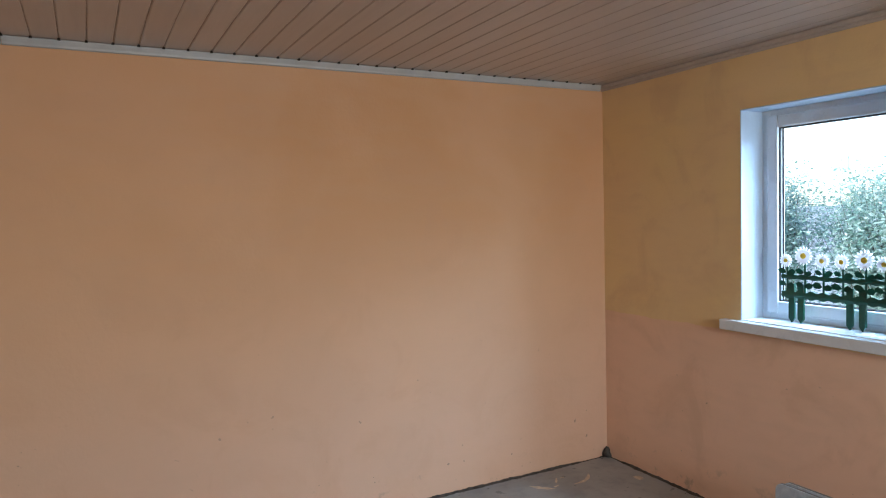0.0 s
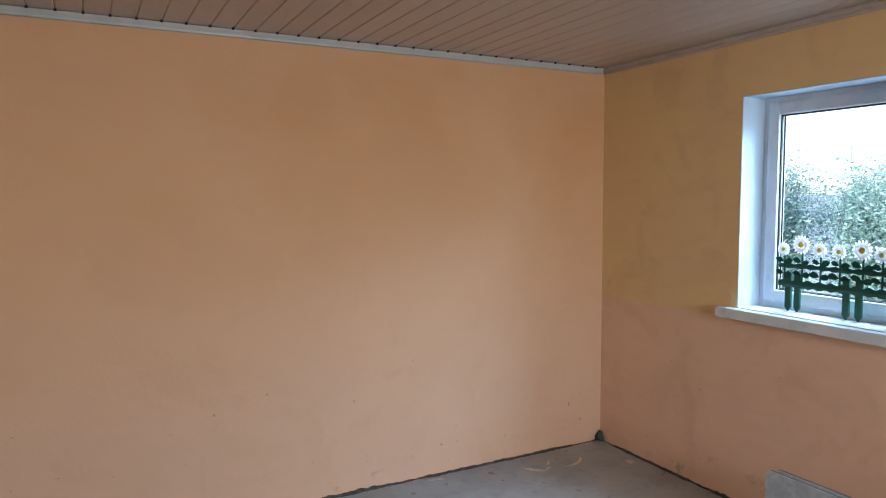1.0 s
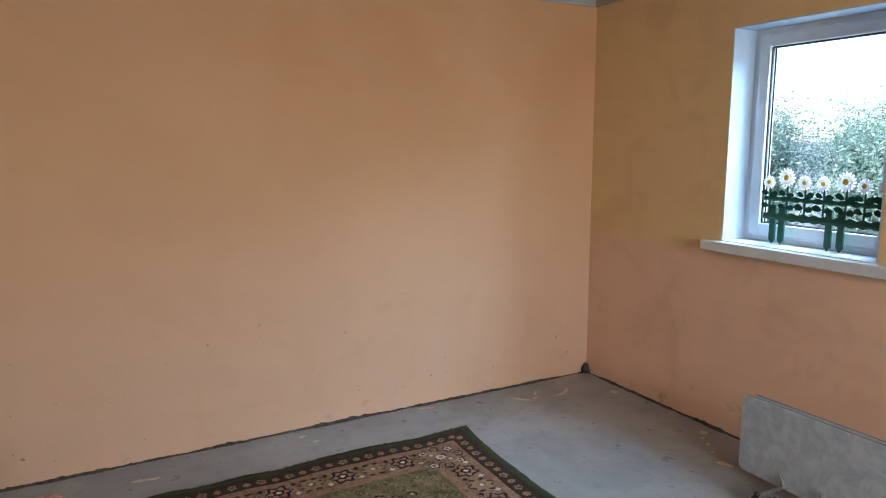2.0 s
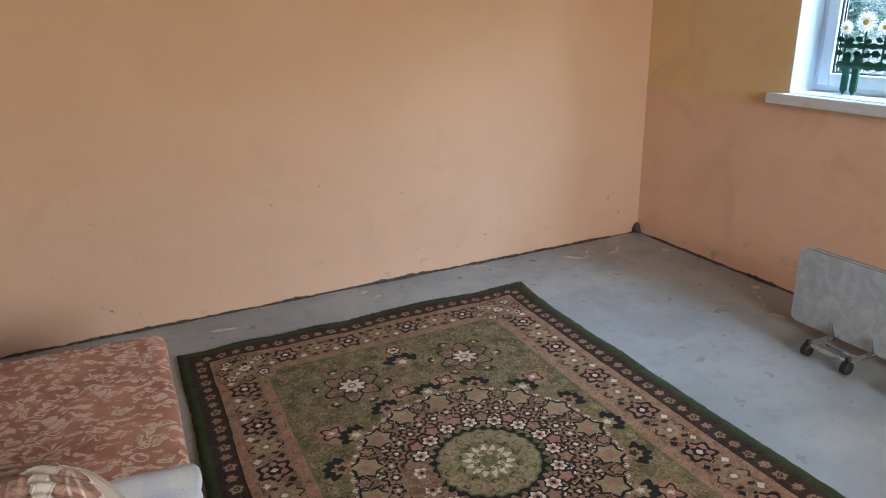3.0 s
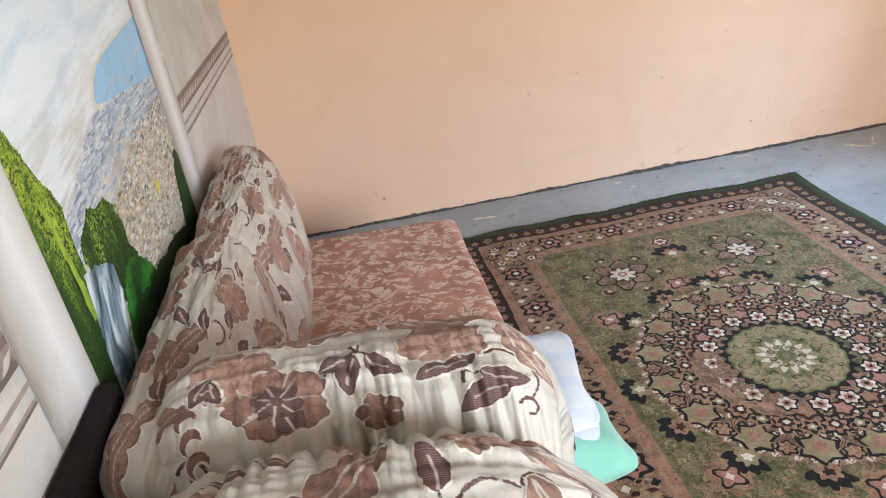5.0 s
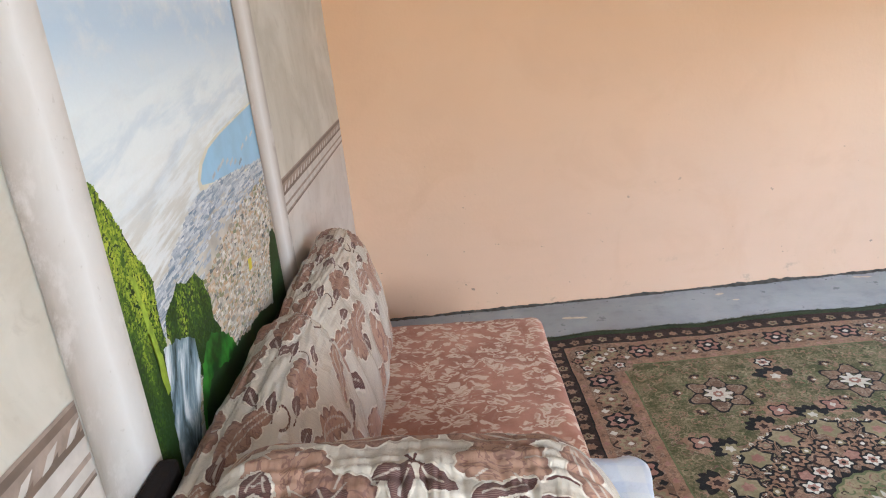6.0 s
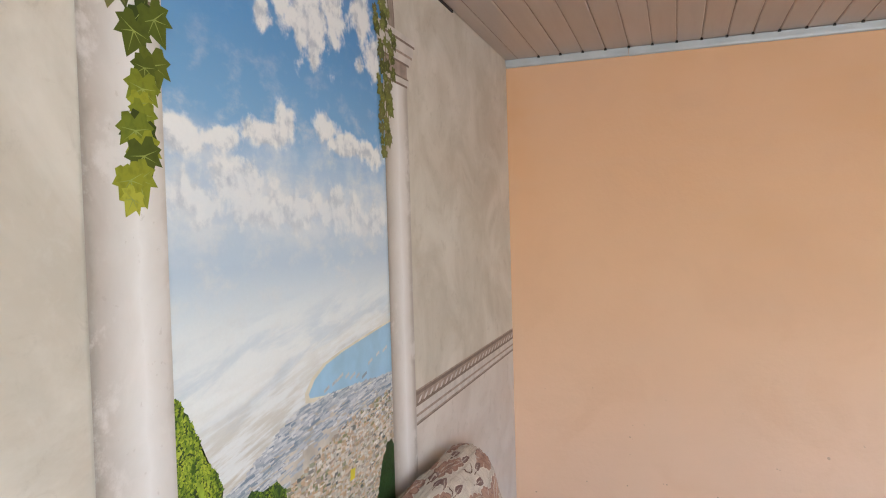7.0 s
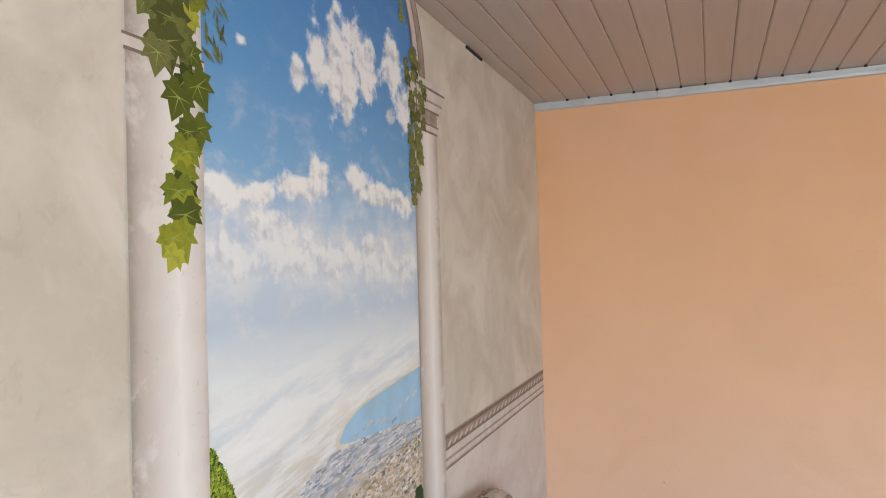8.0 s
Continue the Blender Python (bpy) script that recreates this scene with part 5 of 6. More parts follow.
    pt = finish("woven_pattern", pat, RUG_MATS, root, "woven floral pattern in rose, sand and black")

    # worn fringe along the north end
    fr = bmesh.new()
    for _ in range(420):
        x = rng.uniform(-RW, RW)
        dens = nz(x + 5, 0, 0, 2.2) + (0.55 if -0.6 < x < 0.35 else 0.0)
        if rng.random() > 0.35 + dens:
            continue
        p = Vector(P(x, RL - 0.004, 0))
        q = p + Vector((rng.gauss(0, 0.010), rng.uniform(0.010, 0.034), 0))
        q.z = 0.002
        m = p.lerp(q, 0.5) + Vector((rng.gauss(0, 0.004), 0, 0.005))
        tube(fr, [p, m, q], [0.0022, 0.0018, 0.001], 4)
    tagged(part("fringe", fr, M_FRINGE, root, "short frayed grey-green fringe"), kind="stuff")


rug()


# ---- woven figures of the brocade, as distance fields over the cloth ----
class Figures:
    """Collects flowers, leaves, curls and stems over a cloth; s and t are metres along and round it."""

    def __init__(self, S, T):
        self.S, self.T = S, T
        self.bloom, self.dark, self.cream, self.stem = (np.full(S.shape, -0.05) for _ in range(4))
        self.tone = np.full(S.shape, 0.5)

    def local(self, s, t, turn):
        c, n = math.cos(radians(turn)), math.sin(radians(turn))
        ds, dt = self.S - s, self.T - t
        return ds * c + dt * n, dt * c - ds * n

    def put(self, d, tone):
        self.tone = np.where(d > np.maximum(self.bloom, -0.004), tone, self.tone)
        self.bloom = np.maximum(self.bloom, d)

    def line(self, dist, width, where, which="cream"):
        d = np.where(where, width - dist, -0.05)
        if which == "cream":
            self.cream = np.maximum(self.cream, d)
        elif which == "bare":
            self.bloom, self.dark = np.minimum(self.bloom, -d), np.minimum(self.dark, -d)
        else:
            self.stem = np.maximum(self.stem, d)

    def flower(self, s, t, r, turn, tone=0.7, core=True):
        """A peony seen from above: scalloped petals in two rows, a dark heart with pale veins."""
        a, b = self.local(s, t, turn)
        b = b * 1.25
        q, th = np.hypot(a, b), np.arctan2(b, a)
        petal = np.abs(np.sin(2.5 * th))
        edge = r * (0.68 + 0.24 * petal ** 0.6 + 0.09 * np.abs(np.sin(7.5 * th + 1.0)))
        self.put(edge - q, tone)
        gap = np.abs(((th * 5 / (2 * math.pi)) % 1.0) - 0.5) * 2
        gap = (1 - gap) * q * 2 * math.pi / 10
        self.line(np.where(gap < 0, 1, gap), 0.0016, (q > r * 0.42) & (q < r * 0.80))
        if core:
            heart = r * (0.34 + 0.16 * np.abs(np.sin(3 * th + 0.6)))
            self.dark = np.maximum(self.dark, heart - q)
            ray = np.abs(np.sin(3.5 * th + 0.3)) * q / 3.5
            self.line(ray, 0.0014, (q > r * 0.10) & (q < r * (0.52 + 0.16 * np.sin(5 * th))))
            low = np.maximum(np.abs(a - r * 0.20) - r * 0.26, np.abs(b - r * 0.62) - r * 0.30)
            self.dark = np.maximum(self.dark, np.minimum(-low, edge * 0.93 - q))

    def leaf(self, s, t, length, turn, tone=0.4, width=0.21, bend=0.10):
        """A lobed acanthus leaf with a pale ladder along its rib."""
        a, b = self.local(s, t, turn)
        q = a / length + 0.5
        b = b - bend * length * (1 - (2 * q - 1) ** 2)
        qc = np.clip(q, 0.0, 1.0)
        lobe = np.abs(np.sin(math.pi * (4.5 * qc - np.sign(b) * 0.15 - np.abs(b) / length * 1.2))) ** 0.55
        half = width * length * np.sin(math.pi * qc ** 0.72) ** 0.8 * (0.46 + 0.50 * lobe) + 0.002
        self.put(np.where((q > 0) & (q < 1), half - np.abs(b), -0.05 * np.abs(q - qc) * 9 - 0.002), tone)
        taper = 0.0075 * np.sin(math.pi * qc) + 0.0005
        on = (q > 0.02) & (q < 0.86)
        self.line(np.abs(np.abs(b) - taper), 0.0015, on)
        rungs = np.maximum(np.abs(b) - taper * 0.7, 0.0) + np.where(np.sin(a * 900) > -0.2, 0.0, 0.0030)
        self.line(rungs, 0.0012, on & (taper > 0.003), "stem")

    def blade(self, s, t, length, turn, width=0.27):
        """A small dark ribbed leaf with a pale outline and rib."""
        a, b = self.local(s, t, turn)
        q = np.clip(a / length + 0.5, 0.0, 1.0)
        b = b - 0.10 * length * (1 - (2 * q - 1) ** 2)
        half = width * length * np.sin(math.pi * q ** 0.85) ** 0.75 * (0.86 + 0.14 * np.abs(np.sin(math.pi * 3 * q)))
        d = np.where((a > -length / 2) & (a < length / 2), half - np.abs(b), -0.05)
        self.bloom = np.where(d > -0.006, np.minimum(self.bloom, -0.001 - np.abs(d)), self.bloom)
        self.dark = np.maximum(self.dark, d)
        self.line(np.abs(b), 0.0014, (q > 0.03) & (q < 0.72))
        self.line(np.abs(b), 0.0016, (a > -length * 0.95) & (a < -length / 2 + 0.004), "stem")

    def arc(self, s, t, r, a0, sweep, wind=0.0, width=0.0022):
        """A thin stem along an arc; wind draws it inwards to a curl."""
        da, db = self.S - s, self.T - t
        q, th = np.hypot(da, db), np.degrees(np.arctan2(db, da))
        for turn_no in range(2):
            run = (th - a0) % 360 + 360 * turn_no if sweep > 0 else (a0 - th) % 360 + 360 * turn_no
            on = run < abs(sweep)
            want = r * (1 - wind * run / abs(sweep))
            self.line(np.abs(q - want), width * (1.3 - 0.5 * np.clip(run / abs(sweep), 0, 1)), on, "stem")

    def scroll(self, s, t, length, turn, tone=0.35):
        """A chain of hooked lobes beside a leaf."""
        for i in range(3):
            c, n = math.cos(radians(turn)), math.sin(radians(turn))
            o = (i - 1) * length * 0.36
            a, b = self.local(s + o * c, t + o * n, turn + 35)
            r = length * 0.20
            crescent = np.minimum(r - np.hypot(a, b * 1.3), np.hypot(a - r * 0.35, b * 1.3 + r * 0.5) - r * 0.72)
            self.put(crescent, tone)


def cloth(name, f, nu, nv, knots, root, label, su, sv, shift, draw):
    """A brocade surface f(u, v), closed round v, meshed closest where v lies between the knots, with its woven figures."""
    v0, v1 = knots
    us = np.linspace(0.0, 1.0, nu + 1)
    vs = np.interp(np.linspace(0.0, 1.0, nv + 1), (0.0, 0.12, 0.88, 1.0), (v0 - 0.10, v0, v1, v0 + 0.90))
    co = [tuple(f(u, v % 1.0)) for u in us for v in vs[:-1]]
    quads = [(i * nv + j, (i + 1) * nv + j, (i + 1) * nv + (j + 1) % nv, i * nv + (j + 1) % nv) for i in range(nu) for j in range(nv)]
    me = bpy.data.meshes.new(name)
    me.from_pydata(co, [], quads + [tuple(range(nv)), tuple(nu * nv + j for j in reversed(range(nv)))])
    U, V = np.meshgrid(us * su, vs * sv, indexing="ij")
    fig = Figures(U[:, :-1], V[:, :-1])
    draw(fig)
    for key, values in (("bloom", fig.bloom), ("dark", fig.dark), ("cream", fig.cream), ("stem", fig.stem), ("tone", fig.tone)):
        me.attributes.new(key, "FLOAT", "POINT").data.foreach_set("value", values.astype(np.float32).ravel())
    I, J = np.meshgrid(np.arange(nu), np.arange(nv), indexing="ij")
    loops = np.stack([np.stack([U[I + a, J + b], V[I + a, J + b]], -1) for a, b in ((0, 0), (1, 0), (1, 1), (0, 1))], 2).reshape(-1, 2)
    caps = np.array([co[q][:2] for q in (*range(nv), *(nu * nv + j for j in reversed(range(nv))))])
    layer = me.uv_layers.new(name="UVMap")
    layer.data.foreach_set("uv", (np.concatenate([loops, caps]) + shift).astype(np.float32).ravel())
    bm = bmesh.new()
    bm.from_mesh(me)
    bpy.data.meshes.remove(me)
    bmesh.ops.recalc_face_normals(bm, faces=bm.faces)
    return finish(name, bm, M_BROCADE, root, label, smooth=True)


def back_figures(seed):
    """Loose rows of long flowers, leaves and small blades along a back roll."""
    def draw(fig):
        rng = random.Random(seed)
        fig.S = fig.S / 1.45
        for i, s in enumerate((0.03, 0.18, 0.33, 0.48, 0.63)):
            up = (i + seed) % 2
            fig.flower(s + 0.02, 0.33 if up else 0.155, 0.058, rng.uniform(-20, 20), 0.55, False)
            fig.leaf(s + 0.02, 0.225 if up else 0.285, 0.150, rng.uniform(-35, -5), 0.45, 0.24)
            fig.flower(s + 0.085, 0.055 if up else -0.01, 0.052, rng.uniform(-30, 30), 0.85, False)
            fig.leaf(s + 0.01, 0.075 if up else 0.055, 0.120, rng.uniform(-30, 40), 0.7, 0.22)
            fig.flower(s + 0.02, -0.06, 0.045, rng.uniform(-30, 30), 0.85, False)
            fig.blade(s + 0.10, 0.255, 0.048, rng.uniform(-20, 40))
            fig.blade(s + 0.09, 0.205, 0.050, rng.uniform(-30, 30))
            fig.blade(s + 0.075, 0.110 if up else 0.225, 0.046, rng.uniform(-50, 10))
            fig.blade(s + 0.115, 0.150, 0.046, rng.uniform(0, 50))
            fig.blade(s - 0.01, 0.015, 0.044, rng.uniform(-40, 40))
            fig.arc(s + 0.07, 0.18, 0.030, rng.uniform(150, 220), 210, 0.5)
    return draw


def inner_arm_figures(fig):
    fig.S = fig.S + 0.03
    fig.flower(0.185, 0.325, 0.068, 5, 0.95, False)
    fig.leaf(0.045, 0.405, 0.20, -24, 0.25, 0.24, -0.16)
    fig.scroll(0.125, 0.425, 0.10, 80, 0.2)
    fig.arc(0.125, 0.475, 0.026, 190, 330, 0.7, 0.003)
    fig.flower(0.247, 0.385, 0.078, 0, 0.45, True)
    fig.flower(0.490, 0.318, 0.068, -5, 0.95, False)
    fig.leaf(0.622, 0.335, 0.17, 68, 0.85, 0.17)
    fig.flower(0.385, 0.425, 0.036, 10, 0.3, False)
    for s, t, size, turn in ((0.140, 0.345, 0.055, 120), (0.162, 0.350, 0.045, 70), (0.335, 0.330, 0.060, -25), (0.355, 0.362, 0.064, 105), (0.402, 0.348, 0.066, 40), (0.505, 0.360, 0.056, -18), (0.468, 0.378, 0.056, 165), (0.565, 0.398, 0.075, 12), (0.530, 0.432, 0.078, 160)):
        fig.blade(s, t, size, turn)
    fig.arc(0.365, 0.372, 0.050, 190, 130)
    fig.arc(0.560, 0.402, 0.056, 175, 235, 0.1)
    fig.arc(0.590, 0.455, 0.018, 200, 300, 0.6)
    for i, s in enumerate((0.08, 0.27, 0.46)):
        fig.flower(s, 0.55, 0.07, 40 * i, 0.5, i == 1)
        fig.flower(s + 0.09, 0.20, 0.065, 30 * i, 0.7, False)
        fig.leaf(s + 0.02, 0.235, 0.16, 25 * i - 30, 0.5)


def outer_arm_figures(fig):
    fig.flower(0.165, 0.345, 0.082, 12, 0.75, False)
    fig.leaf(0.352, 0.352, 0.235, -48, 0.30, 0.19, 0.05)
    fig.flower(0.530, 0.290, 0.046, 0, 0.8, False)
    fig.flower(0.462, 0.445, 0.088, -8, 0.30, True)
    fig.leaf(0.625, 0.430, 0.19, 58, 0.40, 0.17)
    fig.leaf(0.605, 0.312, 0.12, 38, 0.8, 0.10)
    fig.leaf(0.075, 0.445, 0.17, 25, 0.35, 0.18)
    fig.scroll(0.262, 0.445, 0.08, -60, 0.3)
    for s, t, size, turn in ((0.466, 0.338, 0.070, -100), (0.240, 0.280, 0.050, -30), (0.300, 0.272, 0.046, 20), (0.418, 0.285, 0.044, 150), (0.655, 0.375, 0.046, 60)):
        fig.blade(s, t, size, turn)
    fig.arc(0.530, 0.405, 0.046, 195, 120)
    fig.arc(0.584, 0.365, 0.021, 170, 420, 0.75, 0.003)
    for i, s in enumerate((0.12, 0.32, 0.56)):
        fig.flower(s, 0.57, 0.085, 35 * i, 0.5, i != 1)
        fig.leaf(s + 0.10, 0.55, 0.2, 40 * i + 30, 0.35)
        fig.flower(s + 0.05, 0.21, 0.06, 50 * i, 0.7, False)


# ---- sofa ----
def sofa():
    root = thing("sofa", (0.24, 1.95, 0.0), "cream satin sofa with rose-brown floral brocade and puffed arm", "sofa")

    # folded-out seat with rust print
    def seat(u, v):
        # v goes round the section, u along the sofa
        x0, x1, z0, z1, r = 0.02, 0.640, 0.20, 0.462, 0.028
        y = 1.40 + (2.975 - 1.40) * u
        side = [(x1, z0), (x1, z1 - r), (x1 - r * 0.3, z1 - r * 0.3), (x1 - r, z1), (x0, z1), (x0, z0)]
        lens = [0.234, 0.02, 0.02, x1 - r - x0, 0.26]
        tot, acc = sum(lens), 0.0
        t = v * tot
        for (a, b), L in zip(zip(side, side[1:]), lens):
            if t <= acc + L + 1e-9:
                f = (t - acc) / L
                x, z = a[0] + (b[0] - a[0]) * f, a[1] + (b[1] - a[1]) * f
                break
            acc += L
        edge = min(1.0, (1 - u) * 1.575 / 0.03)
        drop = 0.022 * (1 - math.sqrt(max(0.0, 1 - (1 - edge) ** 2)))
        if z > z0 + 0.1:
            z += 0.006 * nz(x, y, 0, 5) + 0.004 * nz(x, y, 2, 14) - drop
        if x > x1 - 0.05:
            x += 0.007 * nz(y, z, 3, 5) - drop * 0.4
        skew = (0.64 - x) * 0.09 * u
        return Vector((x, y + skew, z))

    surface("seat", seat, 80, 60, M_SEAT, root, "flat seat in rust velour with cream scrolls", 1.575, 1.12, close_u=True)
    part("base", boxed((0.0, 1.05, 0.05), (0.615, 2.955, 0.205), 0.012), M_BASE, root, "dark brown cloth base")
    for x in (0.06, 0.56):
        for y in (1.12, 2.86):
            part("leg", tube(bmesh.new(), [(x, y, 0.0), (x, y, 0.055)], 0.022, 12), M_BLACKP, root)

    # back cushions: two rolls along the papered wall
    def back(y0, y1, ztop, seed, bulge):
        def f(u, v):
            y = y0 + (y1 - y0) * u
            e = min(u, 1 - u) * (y1 - y0) / 0.10
            s = 1.0 if e >= 1 else math.sqrt(max(0.0, 1 - (1 - e) ** 2)) * 0.45 + 0.55
            if e <= 1e-6:
                s = 0.5
            a = 2 * math.pi * v
            ca, sa = math.cos(a), math.sin(a)
            # section: narrow at the top, wide low down
            px = (abs(ca) ** 0.8) * (1 if ca > 0 else -1)
            pz = (abs(sa) ** 0.75) * (1 if sa > 0 else -1)
            zc, hh = (ztop + 0.40) / 2, (ztop - 0.40) / 2
            lean = 0.055 * (1 - pz) / 2
            w = (0.098 + 0.028 * (1 - pz) / 2) * (1.0 + bulge * math.sin(math.pi * u))
            x = -0.058 + lean + px * w * s
            z = zc + pz * hh * (0.72 + 0.28 * s) * (1.0 + 0.02 * math.sin(math.pi * u))
            k = 0.010 * nz(y + seed, z, px, 5) + 0.006 * nz(y + seed, z * 0.5, px, 17)
            fold = 0.006 * math.sin(y * 46 + 5 * nz(y, z, seed, 3)) * math.exp(-((pz + 0.1) / 0.5) ** 2)
            return Vector((max(x + px * (k + fold), XW + 0.022), y, z + pz * k))
        return f

    cloth("back_cushion", back(2.16, 2.965, 0.900, 0.0, 0.05), 230, 150, (-0.12, 0.36), root, "puffed back roll in floral brocade", 0.80, 1.05, 0.0, back_figures(1))
    cloth("back_cushion", back(1.36, 2.20, 0.915, 4.0, 0.10), 230, 150, (-0.12, 0.36), root, "puffed back roll in floral brocade", 0.84, 1.05, 2.3, back_figures(4))
    # board and added panel are near-black to stand in for shade behind the arm
    part("back_board", boxed((XW + 0.010, 0.80, 0.06), (XW + 0.060, 2.95, 0.83), 0.012), M_GAPSHADE, root, "back board, near-black for the shade between sofa and wall")
    part("gap_shade_panel", boxed((XW + 0.006, 0.80, 0.30), (XW + 0.040, 1.585, 0.925), 0.012), M_GAPSHADE, root, "added near-black panel for the shade between sofa and wall")

    # arm: an inner and an outer roll that meet in a gathered seam
    def arm(yc, zc, ry, rz, x0, x1, seed, endr, crease, power):
        def f(u, v):
            x = x0 + (x1 - x0) * u
            L = x1 - x0
            e = min(u, 1 - u) * L / endr
            s = 1.0 if e >= 1 else (1 - (1 - e) ** power) ** (1 / power)
            s = max(s, 0.03)
            a = 2 * math.pi * v
            ca, sa = math.cos(a), math.sin(a)
            py = (abs(ca) ** 0.85) * (1 if ca > 0 else -1)
            pz = (abs(sa) ** 0.85) * (1 if sa > 0 else -1)
            k = 0.010 * nz(x, py + seed, pz, 4.5) + 0.005 * nz(x, py + seed, pz, 13)
            side = crease * py
            g = max(0.0, 0.36 + 0.74 * side) ** 1.2
            ph = x * 24 + 1.6 * nz(x * 7, seed, 1) + 0.5 * py
            tri = abs(ph - math.floor(ph) - 0.5) * 2
            ph2 = x * 51 + 2.0 * nz(x * 11, seed, 3) - 0.6 * py
            tri2 = abs(ph2 - math.floor(ph2) - 0.5) * 2
            gather = -g * (0.4 + 0.9 * abs(nz(x * 6, seed, 8))) * (0.55 + 0.75 * math.exp(-((x - 0.30) / 0.17) ** 2)) * (0.060 * (1 - tri) ** 2 + 0.020 * (1 - tri2) ** 2) * (0.35 + 0.65 * math.exp(-((pz - 0.30) / 0.55) ** 2))
            skew = -0.055 * (u - 0.5)
            x += 0.05 * (1 - u) ** 3 * max(0.0, 0.4 - pz) if crease < 0 else 0.0
            return Vector((x + 0.02 * py * (1 - s), yc + skew + py * (ry * s + k + gather), zc + pz * (rz * (0.35 + 0.65 * s) + k + gather * 0.8)))
        return f

    cloth("arm_roll", arm(1.452, 0.715, 0.165, 0.258, -0.07, 0.55, 0.0, 0.13, -1, 2.2), 250, 220, (0.12, 0.55), root, "inner puffed arm roll with gathered seam", 0.63, 1.25, 5.1, inner_arm_figures)
    cloth("arm_roll", arm(1.185, 0.62, 0.175, 0.375, -0.14, 0.575, 6.0, 0.27, 1, 2.0), 270, 220, (0.12, 0.55), root, "outer puffed arm roll with gathered seam", 0.72, 1.35, 8.45, outer_arm_figures)
    part("arm_board", boxed((-0.06, 1.06, 0.06), (0.50, 1.50, 0.55), 0.02), M_BASE, root, "dark brown cloth arm board")


sofa()


# ---- folded bedding between arm and seat ----
def folded(name, x0, x1, y0, y1, z0, z1, mat, label, category, seed, layers=3, slope=0.0):
    root = thing(name, ((x0 + x1) / 2, (y0 + y1) / 2, z0), label, category, "folded bedding on the sofa")
    h = (z1 - z0) / layers
    for i in range(layers):
        c = z0 + h * (i + 0.5)

        def f(u, v, c=c, i=i):
            y = y0 + (y1 - y0) * u + 0.006 * i
            e = min(u, 1 - u) * (y1 - y0) / 0.05
            s = max(0.15, 1.0 if e >= 1 else math.sqrt(1 - (1 - e) ** 2))
            a = 2 * math.pi * v
            ca, sa = math.cos(a), math.sin(a)
            px = (abs(ca) ** 0.75) * (1 if ca > 0 else -1)
            pz = (abs(sa) ** 0.7) * (1 if sa > 0 else -1)
            xm, w = (x0 + x1) / 2, (x1 - x0) / 2
            k = 0.018 * nz(px * 2 + seed, y * 8, pz + i) + 0.004 * nz(px * 7, y * 25, pz + seed)
            return Vector((xm + px * (w + k + 0.004 * i) * (0.86 + 0.14 * s), y, c - slope * (1 - u) ** 2 + pz * (h * 0.52 * s) + 0.5 * k * (1 if pz > 0 else 0.2)))

        surface("fold", f, 26, 44, mat, root, "", (y1 - y0), 2 * (x1 - x0), wrap_v=True, close_u=True)


folded("folded_throw", 0.34, 0.610, 1.40, 1.66, 0.480, 0.560, M_MAROON, "folded maroon throw on the rust sofa seat", "throw", 3.0, 1)
folded("folded_blanket", 0.36, 0.692, 1.445, 1.62, 0.562, 0.676, M_MINT, "folded mint green terry blanket on a maroon throw", "blanket", 1.0, 1)
folded("folded_sheet", 0.30, 0.640, 1.470, 1.715, 0.678, 0.758, M_WHITE, "folded white and pale blue checked sheet on a blanket", "sheet", 5.0, 2, 0.035)


# ---- folding table on castors ----
def rounded_panel(x0, x1, y0, y1, z0, z1, r, bev):
    bm = bmesh.new()
    pts = []
    for cy, cz, a0 in ((y1 - r, z1 - r, 0), (y0 + r, z1 - r, 90), (y0 + r, z0 + r, 180), (y1 - r, z0 + r, 270)):
        for i in range(7):
            a = radians(a0 + 15 * i)
            pts.append((cy + r * math.cos(a), cz + r * math.sin(a)))
    va = [bm.verts.new((x0, y, z)) for y, z in pts]
    vb = [bm.verts.new((x1, y, z)) for y, z in pts]
    fa, fb = bm.faces.new(va[::-1]), bm.faces.new(vb)
    rim = []
    for i in range(len(pts)):
        j = (i + 1) % len(pts)
        rim.append(bm.faces.new((va[i], va[j], vb[j], vb[i])))
    for f in rim:
        f.material_index = 1
    bmesh.ops.recalc_face_normals(bm, faces=bm.faces)
    if bev:
        es = [e for e in bm.edges if len({f.material_index for f in e.link_faces}) == 2]
        bmesh.ops.bevel(bm, geom=es, offset=bev, segments=2, affect="EDGES", profile=0.5)
    return bm


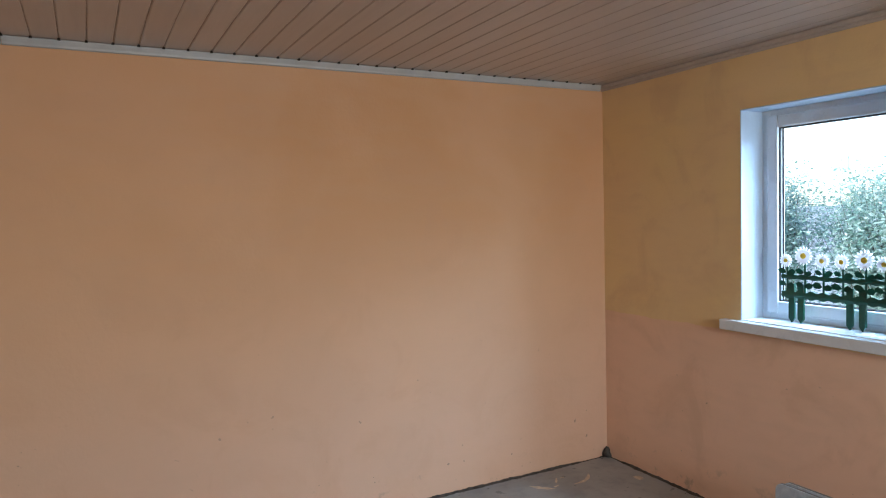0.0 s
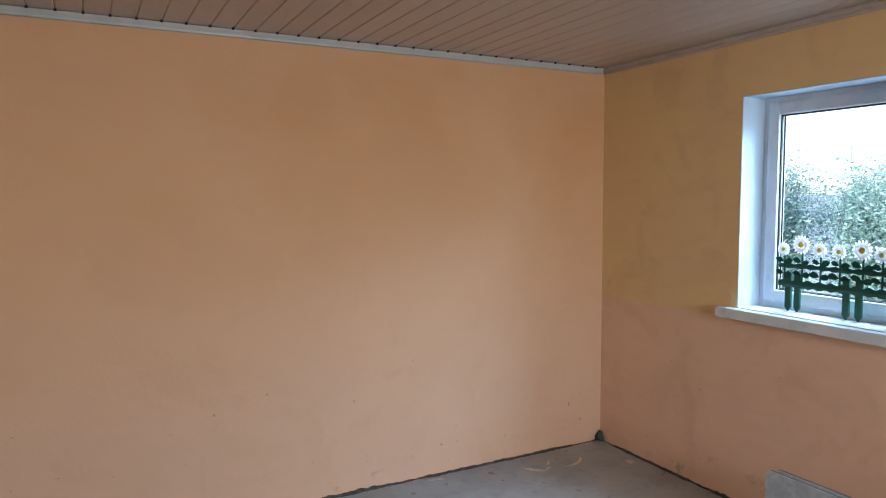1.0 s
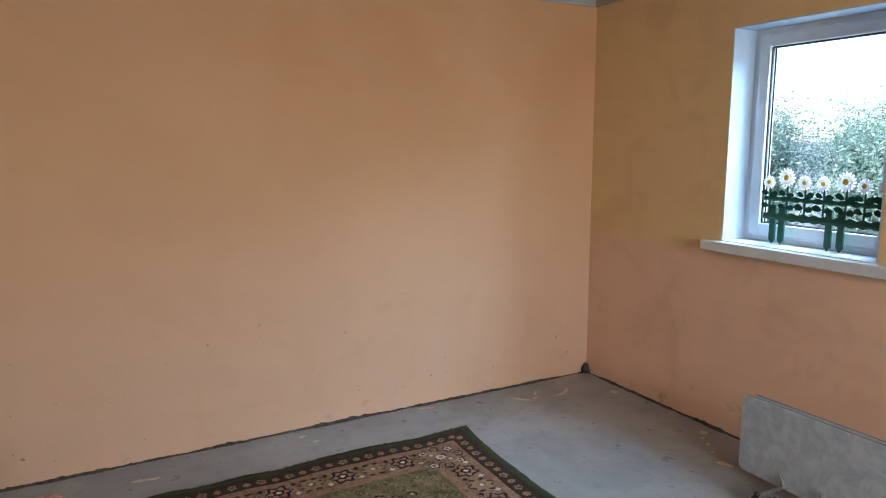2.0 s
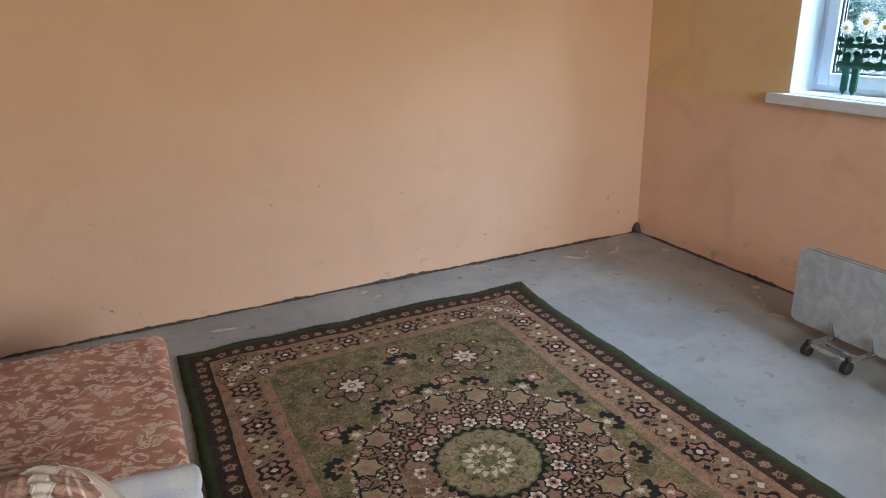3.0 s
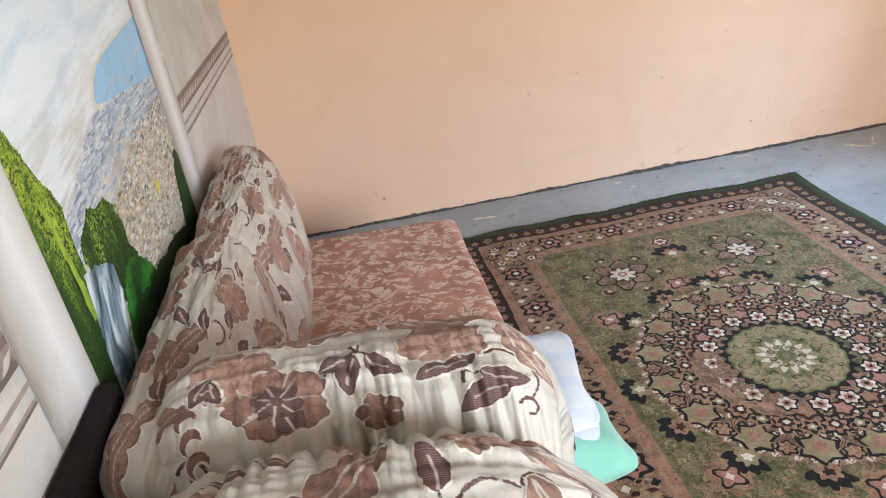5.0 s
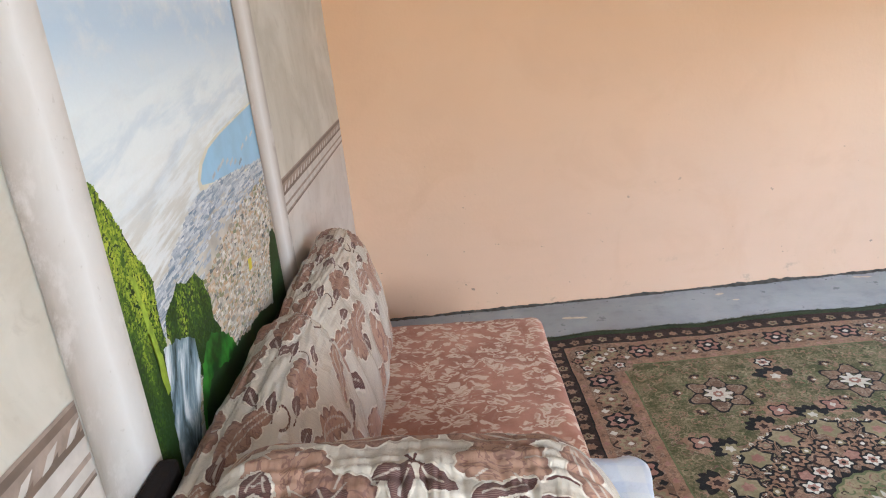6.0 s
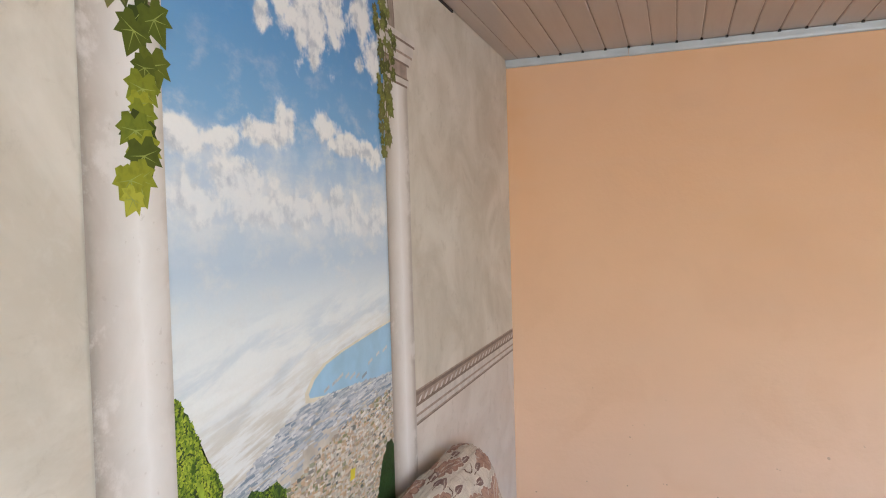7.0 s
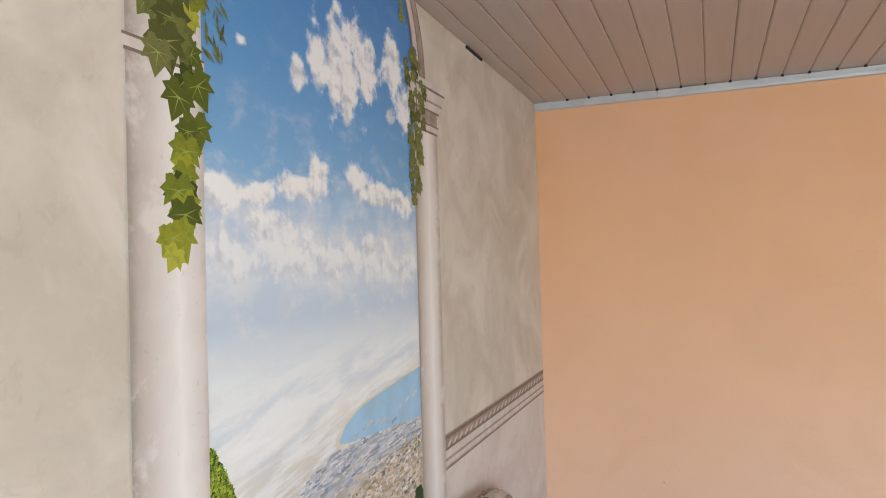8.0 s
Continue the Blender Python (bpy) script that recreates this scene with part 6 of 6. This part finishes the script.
def folding_table():
    root = thing("folding_table", (3.46, 2.12, 0.0), "folded low table with grey marbled leaves on chromed castor legs", "table")
    finish("table_leaf", rounded_panel(3.452, 3.472, 1.66, 2.572, 0.040, 0.412, 0.035, 0.003), [M_MARBLE, M_EDGE], root, "grey marbled laminate leaf with rounded corners")
    finish("table_leaf", rounded_panel(3.505, 3.525, 1.66, 2.572, 0.045, 0.405, 0.035, 0.003), [M_MARBLE, M_EDGE], root, "grey marbled laminate leaf with rounded corners")
    for y in (1.80, 2.43):
        part("hinge_bar", boxed((3.4725, y - 0.02, 0.20), (3.5045, y + 0.02, 0.225), 0.003), M_CHROME, root)
    for ya, yb in ((2.135, 2.325), (1.72, 1.905)):
        fr = bmesh.new()
        for y in (ya, yb):
            box(fr, (3.265, y - 0.013, 0.045), (3.451, y + 0.013, 0.058), 0.003)
        box(fr, (3.258, ya - 0.013, 0.047), (3.276, yb + 0.013, 0.060), 0.003)
        box(fr, (3.335, ya, 0.046), (3.350, yb, 0.054), 0.002)
        leg = part("leg_frame", fr, M_CHROME, root, "chromed flat steel leg frame")
        for y in (ya, yb):
            peg = bmesh.new()
            tube(peg, [(3.446, y, 0.050), (3.440, y + 0.008, 0.085), (3.434, y + 0.018, 0.118)], [0.010, 0.007, 0.003], 8)
            part("peg", peg, M_EDGE, root, "small grey steel peg")
            wh = bmesh.new()
            tube(wh, [(3.262, y - 0.016, 0.030), (3.262, y - 0.013, 0.030), (3.262, y + 0.013, 0.030), (3.262, y + 0.016, 0.030)], [0.024, 0.030, 0.030, 0.024], 20)
            w = part("castor", wh, M_BLACKP, root, "black plastic castor wheel", smooth=False)
            cap = bmesh.new()
            bmesh.ops.create_uvsphere(cap, u_segments=12, v_segments=8, radius=0.013)
            for v in cap.verts:
                v.co += Vector((3.264, y, 0.067))
            c = finish("castor_cap", cap, M_BLACKP, None, smooth=True)
            c.parent = w
    return root


folding_table()


# ---- plastic daisy fence on the sill ----
def daisy_fence():
    xs = XE + 0.118
    root = thing("daisy_fence", (xs, 2.62, WZ0 + 0.004), "green plastic garden edging with white daisies on the sill", "garden fence")
    zs = WZ0 + 0.005
    ya, yb = 2.235, 2.868

    def rail(z, h, seed):
        bm = bmesh.new()
        n = 60
        rows = []
        for i in range(n + 1):
            y = ya + (yb - ya) * i / n
            w = h * (1 + 0.22 * math.sin(y * 105 + seed))
            rows.append([bm.verts.new((xs + dx, y, z + dz)) for dx, dz in ((-0.006, -w * 0.7), (-0.010, 0), (-0.006, w), (0.006, w), (0.008, 0), (0.006, -w * 0.7))])
        for a, b in zip(rows, rows[1:]):
            for j in range(6):
                bm.faces.new((a[j], a[(j + 1) % 6], b[(j + 1) % 6], b[j]))
        bm.faces.new(rows[0][::-1])
        bm.faces.new(rows[-1])
        part("rail", bm, M_FGREEN, root)

    rail(1.208, 0.022, 0.0)
    rail(1.300, 0.014, 1.5)
    for y in (2.815, 2.765, 2.515, 2.455):
        bm = bmesh.new()
        w = 0.016
        prof = [(-w, 0.20), (-w, 0.022), (0.0, 0.0), (w, 0.022), (w, 0.20)]
        fa = [bm.verts.new((xs - 0.006, y + a, zs + b)) for a, b in prof]
        fb = [bm.verts.new((xs + 0.006, y + a, zs + b)) for a, b in prof]
        bm.faces.new(fa)
        bm.faces.new(fb[::-1])
        for i in range(5):
            j = (i + 1) % 5
            bm.faces.new((fa[i], fb[i], fb[j], fa[j]))
        bmesh.ops.recalc_face_normals(bm, faces=bm.faces)
        part("stake", bm, M_FGREEN, root, "pointed green stake")
    rng = random.Random(9)
    heads = ((2.838, 1.385, 0.036), (2.742, 1.412, 0.050), (2.645, 1.390, 0.039), (2.548, 1.390, 0.039), (2.440, 1.404, 0.051), (2.352, 1.388, 0.039), (2.262, 1.388, 0.039))
    for y, z, r in heads:
        st = tube(bmesh.new(), [(xs, y + 0.002, 1.19), (xs - 0.002, y, 1.29), (xs - 0.004, y, z)], 0.0052, 8)
        part("stem", st, M_FGREEN, root)
        pb = bmesh.new()
        n = 16
        for ring, (rr, dx) in enumerate(((1.0, 0.0), (0.78, -0.006))):
            for i in range(n):
                a = 2 * math.pi * (i + 0.5 * ring) / n
                c, s = math.cos(a), math.sin(a)
                prof = ((0.2, 0.0), (0.55, 0.105), (0.85, 0.115), (1.0, 0.0))
                left, right = [], []
                for q, w in prof:
                    for lst, sg in ((left, 1), (right, -1)):
                        py, pz = q * r * rr, sg * w * r
                        lst.append((xs - 0.012 + dx - 0.010 * (q - 0.4) ** 2, y + py * c - pz * s, z + py * s + pz * c))
                fv = [pb.verts.new(p) for p in left] + [pb.verts.new(p) for p in right[::-1][1:-1]]
                pb.faces.new(fv)
        ret = bmesh.ops.solidify(pb, geom=pb.faces[:], thickness=0.0022)
        fl = part("flower", pb, M_PETAL, root, "white daisy head")
        cb = bmesh.new()
        bmesh.ops.create_uvsphere(cb, u_segments=14, v_segments=8, radius=r * 0.30)
        for v in cb.verts:
            v.co = Vector((xs - 0.020 + v.co.x * 0.5, y + v.co.y, z + v.co.z))
        cc = finish("flower_centre", cb, M_YELLOW, None, "yellow centre", smooth=True)
        cc.parent = fl
        for sg, dz in ((1, 1.325), (-1, 1.318), (1, 1.262), (-1, 1.255)):
            lb = bmesh.new()
            L = rng.uniform(0.042, 0.058)
            pts = [(0, 0), (0.3, 0.35), (0.65, 0.42), (1.0, 0.1), (0.8, -0.22), (0.35, -0.25)]
            up = rng.uniform(0.1, 0.5)
            fa = [lb.verts.new((xs - 0.014 + 0.006 * rng.random(), y + sg * L * a, dz + L * (b * 0.9 + up * a * 0.5))) for a, b in pts]
            lb.faces.new(fa)
            bmesh.ops.solidify(lb, geom=lb.faces[:], thickness=0.004)
            part("leaf", lb, M_FGREEN, root)


daisy_fence()
